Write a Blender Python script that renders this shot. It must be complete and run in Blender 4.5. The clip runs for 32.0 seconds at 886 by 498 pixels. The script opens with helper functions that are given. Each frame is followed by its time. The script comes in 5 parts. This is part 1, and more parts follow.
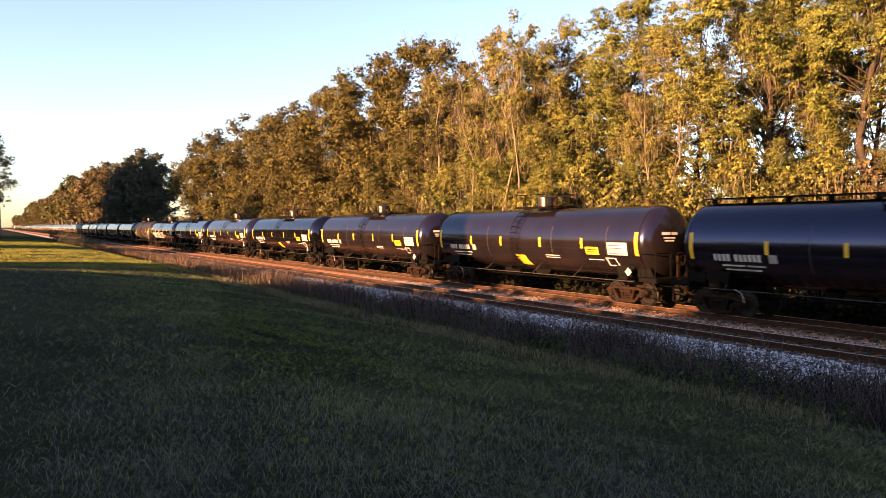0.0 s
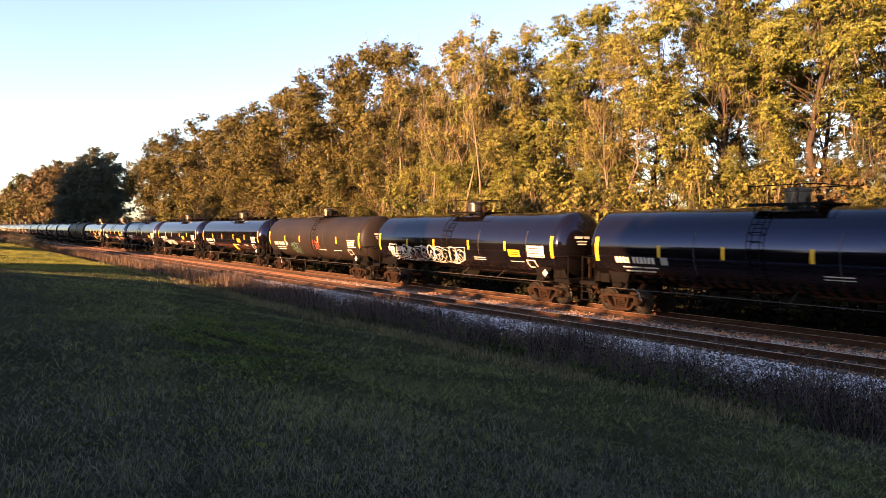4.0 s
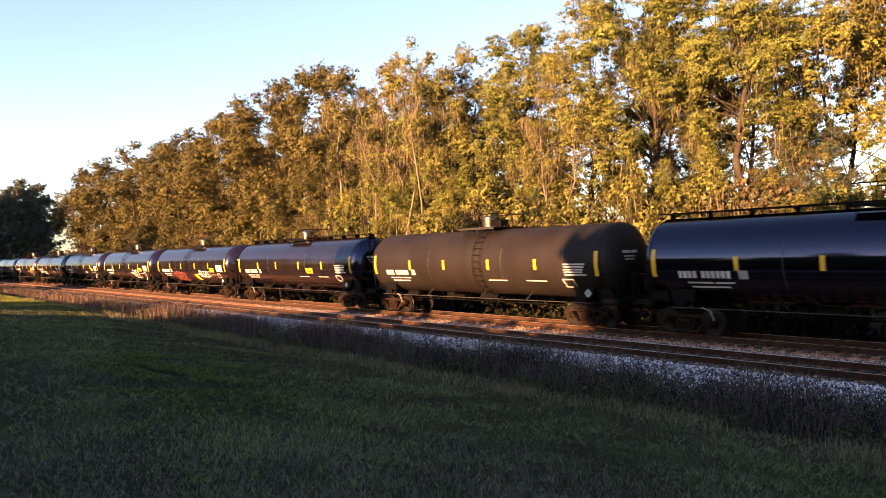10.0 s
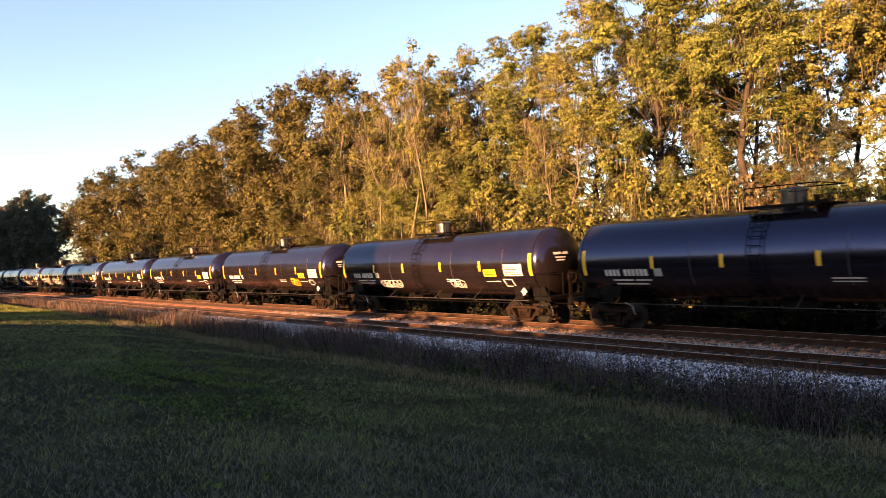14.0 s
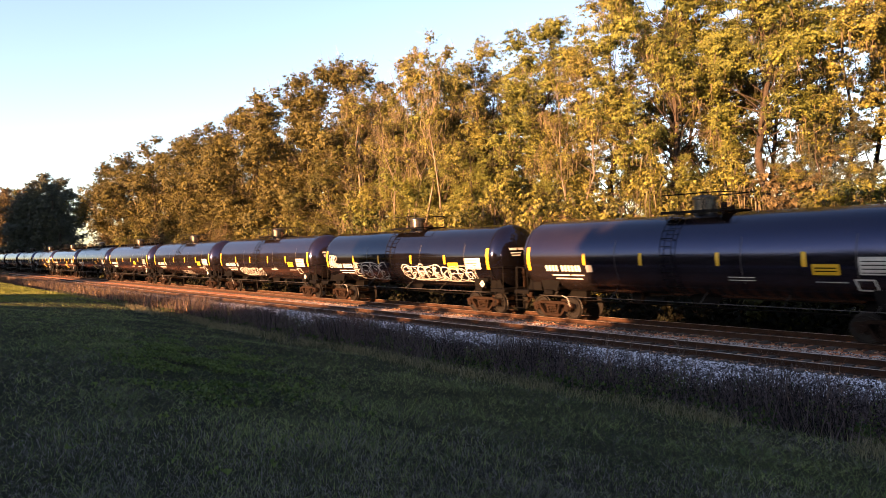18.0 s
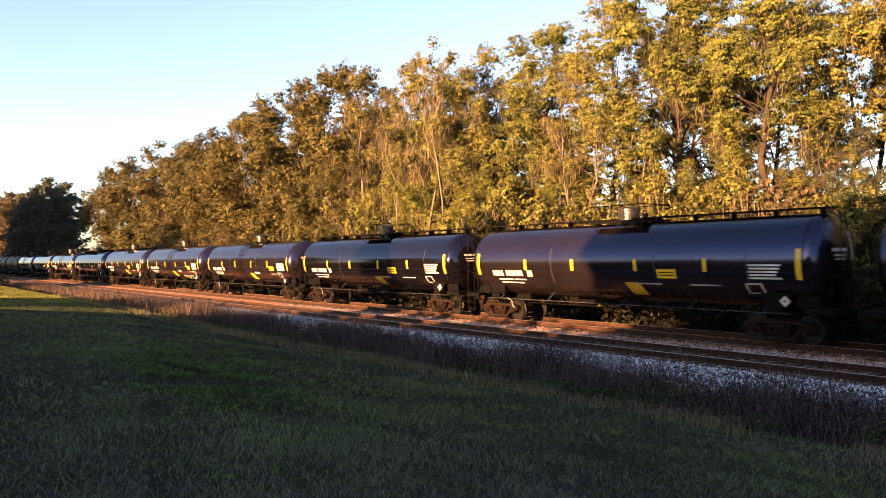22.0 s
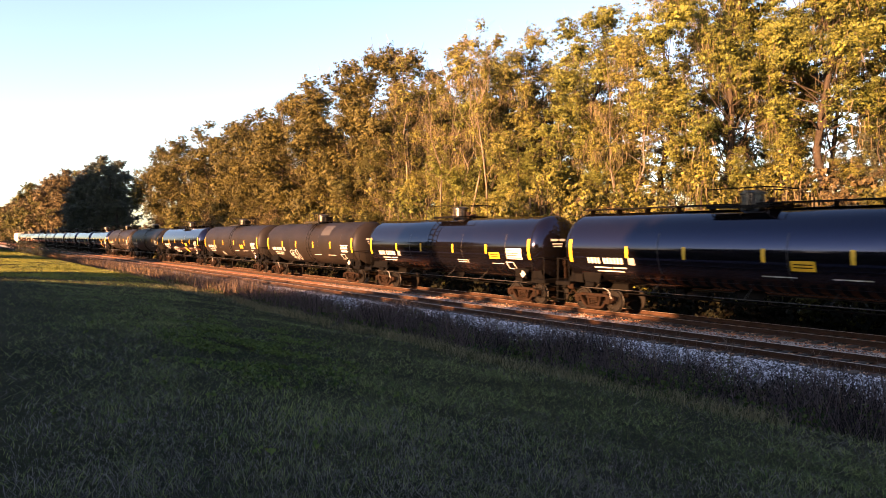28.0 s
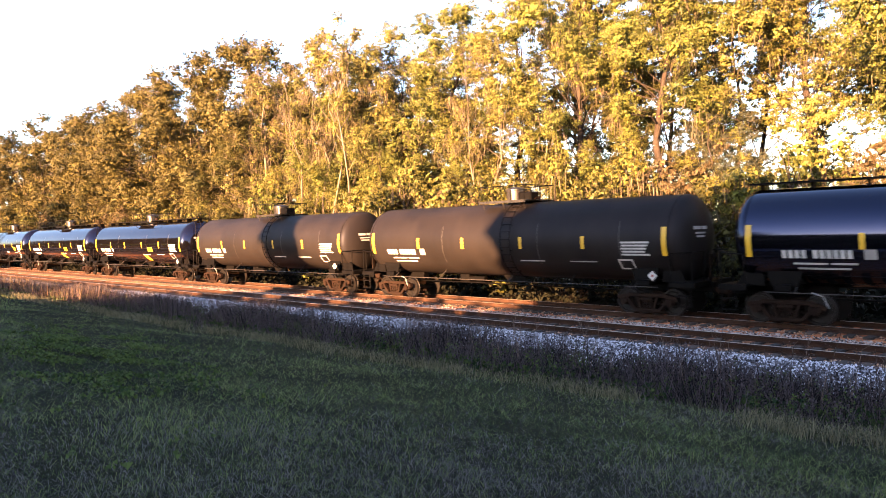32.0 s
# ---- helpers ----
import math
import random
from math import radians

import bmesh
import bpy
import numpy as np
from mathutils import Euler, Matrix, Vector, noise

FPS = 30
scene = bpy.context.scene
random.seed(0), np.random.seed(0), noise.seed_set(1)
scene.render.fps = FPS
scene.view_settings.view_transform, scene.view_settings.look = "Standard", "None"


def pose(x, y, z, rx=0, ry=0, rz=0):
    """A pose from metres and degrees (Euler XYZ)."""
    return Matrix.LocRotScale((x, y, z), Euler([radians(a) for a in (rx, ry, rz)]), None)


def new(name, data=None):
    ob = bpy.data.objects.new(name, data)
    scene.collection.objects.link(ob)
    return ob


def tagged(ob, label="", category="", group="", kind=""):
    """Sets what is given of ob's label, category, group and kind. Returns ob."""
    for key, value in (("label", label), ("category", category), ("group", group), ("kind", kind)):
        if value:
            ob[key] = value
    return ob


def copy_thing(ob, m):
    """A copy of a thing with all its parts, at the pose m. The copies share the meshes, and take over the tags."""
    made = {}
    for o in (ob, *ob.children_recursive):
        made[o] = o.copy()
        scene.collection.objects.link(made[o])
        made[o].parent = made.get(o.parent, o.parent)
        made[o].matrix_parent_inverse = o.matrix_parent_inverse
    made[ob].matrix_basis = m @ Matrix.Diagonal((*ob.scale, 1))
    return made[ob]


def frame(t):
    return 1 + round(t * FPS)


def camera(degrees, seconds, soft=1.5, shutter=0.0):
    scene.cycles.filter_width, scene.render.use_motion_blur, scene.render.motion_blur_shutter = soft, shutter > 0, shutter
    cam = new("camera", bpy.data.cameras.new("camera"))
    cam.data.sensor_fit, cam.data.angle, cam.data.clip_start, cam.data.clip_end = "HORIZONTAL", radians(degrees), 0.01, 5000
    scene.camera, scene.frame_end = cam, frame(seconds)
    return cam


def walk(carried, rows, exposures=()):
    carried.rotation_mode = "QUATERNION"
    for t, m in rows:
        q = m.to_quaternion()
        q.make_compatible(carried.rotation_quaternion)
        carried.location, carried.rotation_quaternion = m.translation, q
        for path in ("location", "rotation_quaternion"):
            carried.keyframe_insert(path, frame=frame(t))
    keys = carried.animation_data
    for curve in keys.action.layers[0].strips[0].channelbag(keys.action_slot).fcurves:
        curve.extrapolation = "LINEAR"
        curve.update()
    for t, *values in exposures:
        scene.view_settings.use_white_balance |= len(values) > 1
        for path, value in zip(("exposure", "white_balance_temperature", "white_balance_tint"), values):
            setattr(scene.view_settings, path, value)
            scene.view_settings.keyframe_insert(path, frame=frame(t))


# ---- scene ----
# ---- camera and its walk ----
cam = camera(63.0, 32.0, soft=0.85, shutter=0.14)
PATH = [
    (0, 57.94, -1.76, -0.00), (0.5, 57.62, -1.81, 0.20), (1, 57.34, -1.64, 0.07), (1.5, 57.35, -1.65, -0.13),
    (2, 57.34, -1.96, -0.03), (2.5, 56.69, -1.63, -0.33), (3, 56.12, -1.71, -0.30), (3.5, 55.30, -1.67, -0.48),
    (5.5, 52.92, -0.59, 0.65), (6, 51.46, -0.43, 1.00), (6.5, 51.39, -0.35, 1.03), (7, 50.65, 0.21, 1.07),
    (7.5, 50.06, -0.03, 1.62), (8, 49.91, 0.17, 1.76), (8.5, 49.90, 0.51, 1.46), (9, 50.15, 0.45, 1.43),
    (9.5, 50.21, 0.39, 1.46), (10, 50.37, 0.07, 1.73), (10.5, 50.94, -0.23, 2.10), (11, 51.33, -0.33, 2.32),
    (11.5, 50.95, 0.21, 2.33), (12, 50.87, 0.70, 2.34), (12.5, 50.76, 0.95, 2.35), (13, 50.73, 0.48, 2.77),
    (13.5, 50.80, 0.55, 2.63), (14, 50.79, 0.26, 2.84), (14.5, 50.79, -0.38, 2.51), (16.5, 51.71, -0.43, 1.49),
    (17, 51.75, -0.72, 1.86), (17.5, 51.83, -0.68, 1.78), (18, 51.80, -0.32, 1.54), (18.5, 52.21, -0.46, 1.49),
    (19, 52.27, -0.46, 1.58), (19.5, 51.56, -0.08, 1.40), (20, 51.64, 0.08, 1.44), (20.5, 51.97, -0.03, 1.71),
    (21, 51.56, -0.01, 1.69), (21.5, 51.58, 0.13, 1.43), (22, 52.00, 0.09, 1.38), (22.5, 52.22, -0.63, 1.46),
    (23, 52.08, -0.61, 0.89), (23.5, 52.15, -0.48, 0.45), (24, 52.11, -0.71, 0.70), (24.5, 51.88, -0.96, 0.89),
    (25, 52.00, -0.64, 0.72), (25.5, 52.21, -0.71, 0.75), (27.5, 53.24, -0.32, 0.72), (28, 55.40, -1.15, 0.18),
    (28.5, 56.67, -1.00, -0.29), (29, 56.62, -1.50, 0.32), (29.5, 52.50, -1.76, 0.80), (30, 52.29, -2.25, 1.53),
    (30.5, 51.34, -1.53, 1.02), (31, 49.95, -1.71, 2.55), (31.5, 45.90, -1.90, 0.30), (32, 44.63, -1.77, 1.63),
]
EYE = 3.34
EXPOSURES = [(0, 3.12, 6500, 23), (3, 3.2, 6500, 23), (12, 3.22, 6500, 23), (14, 3.1, 6500, 22), (17, 3.2, 6500, 23), (27, 3.27, 6500, 23), (28, 3.28, 6500, 23), (29, 2.9, 6500, 23), (30, 3.5, 6500, 23), (31, 3.6, 6450, 23), (32, 4.14, 6150, 23)]
walk(cam, [(t, pose(0, 0, EYE, 90 + p, r, y)) for t, y, p, r in PATH], EXPOSURES)

# ---- world and sun ----
SUN_ELEV, SUN_SIDE = 9.0, 8.0
world = bpy.data.worlds.new("evening_sky")
scene.world = world
world.use_nodes = True
wn = world.node_tree
sky = wn.nodes.new("ShaderNodeTexSky")
sky.sky_type = "NISHITA"
sky.sun_disc = False
sky.sun_elevation = radians(SUN_ELEV)
sky.sun_rotation = radians(180 - SUN_SIDE)
sky.air_density, sky.dust_density, sky.ozone_density = 0.85, 0.8, 0.9
wn.nodes["Background"].inputs["Strength"].default_value = 0.05
wn.links.new(sky.outputs[0], wn.nodes["Background"].inputs["Color"])

sun_data = bpy.data.lights.new("sun", "SUN")
sun_data.energy, sun_data.angle, sun_data.color = 5.0, radians(0.55), (1.0, 0.53, 0.215)
sun = new("sun", sun_data)
_e, _s = radians(SUN_ELEV), radians(SUN_SIDE)
SUN_DIR = Vector((math.sin(_s) * math.cos(_e), -math.cos(_s) * math.cos(_e), math.sin(_e)))
sun.matrix_basis = SUN_DIR.to_track_quat("Z", "Y").to_matrix().to_4x4()


# ---- materials ----
def rgba(c):
    return (c[0], c[1], c[2], 1.0)


def material(name, low, high, rough=0.8, scale=4.0, fine=40.0, bump=0.15, metal=0.0, coat=0.0, vary=0.0, island=0.0,
             translucent=0.0, dust=None, dust_amount=0.0, bump_dist=0.02, spec=0.5, rough_var=0.1, mids=(), tint=(1, 1, 1)):
    """A node material: two scales of noise between two colours, with relief."""
    m = bpy.data.materials.new(name)
    m.use_nodes = True
    n, l = m.node_tree.nodes, m.node_tree.links
    bsdf = n["Principled BSDF"]
    tc = n.new("ShaderNodeTexCoord")
    big, small = n.new("ShaderNodeTexNoise"), n.new("ShaderNodeTexNoise")
    big.inputs["Scale"].default_value, small.inputs["Scale"].default_value = scale, fine
    big.inputs["Detail"].default_value, small.inputs["Detail"].default_value = 4, 3
    l.new(tc.outputs["Object"], big.inputs["Vector"])
    l.new(tc.outputs["Object"], small.inputs["Vector"])
    mix = n.new("ShaderNodeMath")
    mix.operation = "MULTIPLY_ADD"
    l.new(big.outputs["Fac"], mix.inputs[0])
    mix.inputs[1].default_value = 0.6
    half = n.new("ShaderNodeMath")
    half.operation = "MULTIPLY"
    l.new(small.outputs["Fac"], half.inputs[0])
    half.inputs[1].default_value = 0.4
    l.new(half.outputs[0], mix.inputs[2])
    value = mix.outputs[0]
    if island or vary:
        add = n.new("ShaderNodeMath")
        add.operation = "MULTIPLY_ADD"
        if island:
            src = n.new("ShaderNodeNewGeometry").outputs["Random Per Island"]
        else:
            src = n.new("ShaderNodeObjectInfo").outputs["Random"]
        l.new(src, add.inputs[0])
        add.inputs[1].default_value = island or vary
        off = n.new("ShaderNodeMath")
        off.operation = "ADD"
        l.new(value, off.inputs[0])
        off.inputs[1].default_value = -0.5 * (island or vary)
        l.new(off.outputs[0], add.inputs[2])
        value = add.outputs[0]
    ramp = n.new("ShaderNodeValToRGB")
    ramp.color_ramp.elements[0].position, ramp.color_ramp.elements[0].color = 0.3, rgba(low)
    ramp.color_ramp.elements[1].position, ramp.color_ramp.elements[1].color = 0.7, rgba(high)
    for k, c in enumerate(mids):
        e = ramp.color_ramp.elements.new(0.3 + 0.4 * (k + 1) / (len(mids) + 1))
        e.color = rgba(c)
    l.new(value, ramp.inputs["Fac"])
    colour = ramp.outputs["Color"]
    if dust:
        dn = n.new("ShaderNodeTexNoise")
        dn.inputs["Scale"].default_value, dn.inputs["Detail"].default_value = 0.8, 6
        mp = n.new("ShaderNodeMapping")
        mp.inputs["Scale"].default_value = (1.0, 1.0, 0.35)
        l.new(tc.outputs["Object"], mp.inputs["Vector"])
        l.new(mp.outputs[0], dn.inputs["Vector"])
        dr = n.new("ShaderNodeMapRange")
        dr.inputs["From Min"].default_value, dr.inputs["From Max"].default_value = 0.35, 0.7
        dr.inputs["To Min"].default_value, dr.inputs["To Max"].default_value = dust_amount * 0.5, dust_amount
        l.new(dn.outputs["Fac"], dr.inputs["Value"])
        dm = n.new("ShaderNodeMix")
        dm.data_type = "RGBA"
        l.new(dr.outputs[0], dm.inputs["Factor"])
        l.new(colour, dm.inputs["A"])
        dm.inputs["B"].default_value = rgba(dust)
        colour = dm.outputs["Result"]
    l.new(colour, bsdf.inputs["Base Color"])
    rr = n.new("ShaderNodeMapRange")
    rr.inputs["To Min"].default_value, rr.inputs["To Max"].default_value = max(rough - rough_var, 0.03), min(rough + rough_var, 1)
    l.new(small.outputs["Fac"], rr.inputs["Value"])
    l.new(rr.outputs[0], bsdf.inputs["Roughness"])
    bsdf.inputs["Metallic"].default_value = metal
    bsdf.inputs["Specular IOR Level"].default_value = spec
    bsdf.inputs["Specular Tint"].default_value = rgba(tint)
    bsdf.inputs["Coat Weight"].default_value = coat
    bsdf.inputs["Coat Roughness"].default_value = 0.05
    if bump:
        b = n.new("ShaderNodeBump")
        b.inputs["Strength"].default_value, b.inputs["Distance"].default_value = bump, bump_dist
        l.new(small.outputs["Fac"], b.inputs["Height"])
        l.new(b.outputs[0], bsdf.inputs["Normal"])
    if translucent:
        tr, ms = n.new("ShaderNodeBsdfTranslucent"), n.new("ShaderNodeMixShader")
        l.new(colour, tr.inputs["Color"])
        ms.inputs[0].default_value = translucent
        l.new(bsdf.outputs[0], ms.inputs[1])
        l.new(tr.outputs[0], ms.inputs[2])
        l.new(ms.outputs[0], n["Material Output"].inputs["Surface"])
    return m


M = {}
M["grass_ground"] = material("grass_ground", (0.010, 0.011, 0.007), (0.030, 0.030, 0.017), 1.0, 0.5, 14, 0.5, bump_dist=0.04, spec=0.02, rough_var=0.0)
M["grass_blade"] = material("grass_blade", (0.024, 0.042, 0.010), (0.205, 0.230, 0.075), 0.7, 0.2, 1.4, 0, island=0.5, translucent=0.2,
                            mids=((0.060, 0.092, 0.025), (0.112, 0.142, 0.046)), spec=0.15)
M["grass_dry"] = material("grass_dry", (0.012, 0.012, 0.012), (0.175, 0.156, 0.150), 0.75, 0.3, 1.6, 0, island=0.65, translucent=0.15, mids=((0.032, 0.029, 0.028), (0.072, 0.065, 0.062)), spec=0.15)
# near-black floor colour: the shade behind the train is painted in
M["shade_floor"] = material("shade_floor", (0.006, 0.005, 0.004), (0.020, 0.015, 0.010), 1.0, 0.6, 9, 0.6, bump_dist=0.05, spec=0.02, rough_var=0.0)
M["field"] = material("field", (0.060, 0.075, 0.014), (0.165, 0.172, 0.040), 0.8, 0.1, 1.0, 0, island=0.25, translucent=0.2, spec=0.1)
M["straw"] = material("straw", (0.032, 0.035, 0.016), (0.180, 0.160, 0.096), 0.8, 0.2, 2.0, 0, island=0.6, translucent=0.2, spec=0.1)
M["weed_dry"] = material("weed_dry", (0.010, 0.0085, 0.009), (0.088, 0.068, 0.070), 0.9, 0.5, 5, 0, island=0.8, translucent=0.1, spec=0.1)
M["reed"] = material("reed", (0.035, 0.024, 0.015), (0.15, 0.100, 0.056), 0.9, 0.5, 5, 0, island=0.6, translucent=0.15, spec=0.2)
M["weed_green"] = material("weed_green", (0.010, 0.022, 0.005), (0.042, 0.060, 0.014), 0.8, 0.5, 5, 0, island=0.6, translucent=0.2, spec=0.2)
M["stalk"] = material("stalk", (0.035, 0.026, 0.022), (0.15, 0.110, 0.088), 0.9, 0.5, 5, 0, island=0.5, translucent=0.1, spec=0.1)
M["weed_leaf"] = material("weed_leaf", (0.022, 0.040, 0.008), (0.085, 0.115, 0.026), 0.7, 0.5, 5, 0, island=0.5, translucent=0.2, spec=0.2)
M["stone"] = material("stone", (0.022, 0.022, 0.025), (0.52, 0.51, 0.55), 0.9, 1.2, 30, 0.2, island=0.9)
M["stone_dusty"] = material("stone_dusty", (0.018, 0.015, 0.014), (0.42, 0.345, 0.30), 0.9, 1.2, 30, 0.2, island=0.9)
M["stone_rust"] = material("stone_rust", (0.018, 0.014, 0.013), (0.47, 0.27, 0.15), 0.9, 1.2, 30, 0.2, island=0.9)
M["rail_steel"] = material("rail_steel", (0.012, 0.0066, 0.0045), (0.048, 0.023, 0.013), 0.85, 2, 40, 0.1, spec=0.1)
M["rail_head"] = material("rail_head", (0.34, 0.27, 0.22), (0.52, 0.43, 0.36), 0.4, 2, 30, 0.03, metal=0.7)
M["tie_wood"] = material("tie_wood", (0.012, 0.009, 0.007), (0.060, 0.040, 0.030), 0.9, 3, 40, 0.5, vary=0.4)
# tint puts the blue of reflected sky into the gloss of the tanks
M["tank_gloss"] = material("tank_gloss", (0.0006, 0.0006, 0.0009), (0.0014, 0.0014, 0.0018), 0.18, 0.5, 60, 0.0, dust=(0.140, 0.102, 0.098), dust_amount=0.048, spec=0.80, rough_var=0.03, vary=0.2, tint=(0.46, 0.54, 1.0))
M["tank_new"] = material("tank_new", (0.0005, 0.0005, 0.0008), (0.0010, 0.0010, 0.0014), 0.10, 0.5, 60, 0.0, dust=(0.12, 0.10, 0.11), dust_amount=0.018, spec=0.72, rough_var=0.02, vary=0.2, tint=(0.50, 0.58, 1.0))
M["tank_matte"] = material("tank_matte", (0.0014, 0.0013, 0.0014), (0.0036, 0.0032, 0.0032), 0.5, 0.7, 30, 0.05, dust=(0.068, 0.054, 0.045), dust_amount=0.17, vary=0.4, spec=0.12, tint=(0.66, 0.74, 1.0))
M["tank_patch"] = material("tank_patch", (0.016, 0.014, 0.013), (0.030, 0.026, 0.024), 0.6, 2, 30, 0.05)
M["black_steel"] = material("black_steel", (0.0008, 0.0008, 0.0008), (0.0034, 0.0028, 0.0025), 0.6, 2, 30, 0.15, spec=0.06)
M["truck_steel"] = material("truck_steel", (0.0032, 0.0021, 0.0015), (0.0180, 0.0098, 0.0062), 0.75, 3, 30, 0.25, spec=0.06)
M["wheel_steel"] = material("wheel_steel", (0.0030, 0.0025, 0.0022), (0.0110, 0.0090, 0.0075), 0.5, 3, 30, 0.1, metal=0.2, spec=0.2)
M["cast_bare"] = material("cast_bare", (0.016, 0.014, 0.012), (0.060, 0.053, 0.046), 0.30, 4, 30, 0.1, metal=0.6)
M["pipe_steel"] = material("pipe_steel", (0.010, 0.009, 0.008), (0.040, 0.036, 0.032), 0.5, 3, 30, 0.1, spec=0.3)
M["yellow"] = material("yellow_reflective", (0.40, 0.235, 0.008), (0.50, 0.30, 0.010), 0.45, 3, 40, 0)
M["white"] = material("white_paint", (0.24, 0.235, 0.225), (0.42, 0.41, 0.39), 0.5, 3, 40, 0)
M["hopper_white"] = material("hopper_white", (0.5, 0.49, 0.47), (0.72, 0.71, 0.68), 0.5, 1.5, 20, 0, dust=(0.3, 0.24, 0.18), dust_amount=0.3)
M["grey_paint"] = material("grey_paint", (0.15, 0.145, 0.14), (0.26, 0.25, 0.24), 0.6, 3, 40, 0)
M["red_paint"] = material("red_paint", (0.12, 0.03, 0.02), (0.26, 0.06, 0.04), 0.6, 3, 40, 0)
M["green_paint"] = material("green_paint", (0.03, 0.07, 0.05), (0.06, 0.12, 0.08), 0.6, 3, 40, 0)
M["bark"] = material("bark", (0.014, 0.011, 0.009), (0.055, 0.044, 0.034), 0.95, 1.2, 12, 0.7, bump_dist=0.05, spec=0.1)
M["bark_pale"] = material("bark_pale", (0.045, 0.036, 0.026), (0.13, 0.104, 0.072), 0.95, 1.2, 12, 0.6, bump_dist=0.04)
# leaf colour darkened to stand for the shade seen beneath the cars
M["shade_brush"] = material("shade_brush", (0.004, 0.005, 0.003), (0.014, 0.014, 0.007), 0.8, 0.4, 3, 0, island=0.5, translucent=0.1, spec=0.1)
M["leaf_oak"] = material("leaf_oak", (0.009, 0.012, 0.003), (0.084, 0.079, 0.016), 0.6, 0.30, 1.3, 0, island=0.36, translucent=0.10, spec=0.2)
M["leaf_green"] = material("leaf_green", (0.014, 0.021, 0.004), (0.134, 0.142, 0.026), 0.6, 0.30, 1.3, 0, island=0.36, translucent=0.10, spec=0.2)
M["leaf_gold"] = material("leaf_gold", (0.017, 0.020, 0.005), (0.162, 0.154, 0.031), 0.6, 0.30, 1.3, 0, island=0.36, translucent=0.10, spec=0.2)
M["leaf_broad"] = material("leaf_broad", (0.012, 0.013, 0.004), (0.090, 0.077, 0.018), 0.6, 0.35, 1.1, 0, island=0.2, translucent=0.06, spec=0.15)
M["leaf_brown"] = material("leaf_brown", (0.028, 0.022, 0.010), (0.105, 0.078, 0.034), 0.7, 0.22, 1.2, 0, island=0.5, translucent=0.15, spec=0.25)
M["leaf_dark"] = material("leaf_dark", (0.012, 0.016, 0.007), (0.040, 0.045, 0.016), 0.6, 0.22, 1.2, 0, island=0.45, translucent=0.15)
M["moss"] = material("moss", (0.040, 0.034, 0.022), (0.120, 0.098, 0.060), 0.95, 0.4, 3, 0, island=0.5, translucent=0.2, spec=0.1)
M["twig"] = material("twig", (0.050, 0.038, 0.027), (0.16, 0.125, 0.090), 0.9, 0.5, 4, 0, island=0.6, spec=0.1)
M["pole_wood"] = material("pole_wood", (0.08, 0.065, 0.05), (0.16, 0.13, 0.1), 0.9, 2, 20, 0.3)


def ballast_material():
    m = material("ballast_bed", (0.0276, 0.0265, 0.0276), (0.1658, 0.1602, 0.1658), 0.95, 1.0, 26, 0.9, bump_dist=0.06)
    n, l = m.node_tree.nodes, m.node_tree.links
    tc = n.new("ShaderNodeTexCoord")
    sep = n.new("ShaderNodeSeparateXYZ")
    nz = n.new("ShaderNodeTexNoise")
    nz.inputs["Scale"].default_value = 1.4
    l.new(tc.outputs["Object"], nz.inputs["Vector"])
    l.new(tc.outputs["Object"], sep.inputs[0])
    add = n.new("ShaderNodeMath")
    add.operation = "MULTIPLY_ADD"
    l.new(nz.outputs["Fac"], add.inputs[0])
    add.inputs[1].default_value = 0.9
    l.new(sep.outputs["Y"], add.inputs[2])
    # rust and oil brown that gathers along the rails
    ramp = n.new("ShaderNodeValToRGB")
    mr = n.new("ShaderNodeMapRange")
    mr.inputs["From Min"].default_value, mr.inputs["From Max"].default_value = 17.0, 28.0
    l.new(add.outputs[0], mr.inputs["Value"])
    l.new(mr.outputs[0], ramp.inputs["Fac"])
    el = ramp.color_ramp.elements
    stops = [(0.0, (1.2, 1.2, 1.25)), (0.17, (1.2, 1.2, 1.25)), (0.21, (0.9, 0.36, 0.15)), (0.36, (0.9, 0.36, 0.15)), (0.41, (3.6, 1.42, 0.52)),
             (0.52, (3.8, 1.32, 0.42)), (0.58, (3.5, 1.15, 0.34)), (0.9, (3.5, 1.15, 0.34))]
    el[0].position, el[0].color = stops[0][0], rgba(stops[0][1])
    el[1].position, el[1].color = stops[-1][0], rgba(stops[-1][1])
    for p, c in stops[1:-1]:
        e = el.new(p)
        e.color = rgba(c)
    bsdf = n["Principled BSDF"]
    old = bsdf.inputs["Base Color"].links[0].from_socket
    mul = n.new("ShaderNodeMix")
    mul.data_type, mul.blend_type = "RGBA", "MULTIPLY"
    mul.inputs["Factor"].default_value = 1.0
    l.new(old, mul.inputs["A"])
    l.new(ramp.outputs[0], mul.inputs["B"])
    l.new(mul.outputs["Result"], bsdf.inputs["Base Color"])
    return m


M["ballast"] = ballast_material()


# ---- mesh helpers ----
def mesh_from(name, verts, faces, mats, smooth=False):
    me = bpy.data.meshes.new(name)
    me.from_pydata([tuple(v) for v in verts], [], faces)
    for m in mats if isinstance(mats, (list, tuple)) else [mats]:
        me.materials.append(m)
    if smooth:
        me.polygons.foreach_set("use_smooth", [True] * len(me.polygons))
    me.update()
    return me


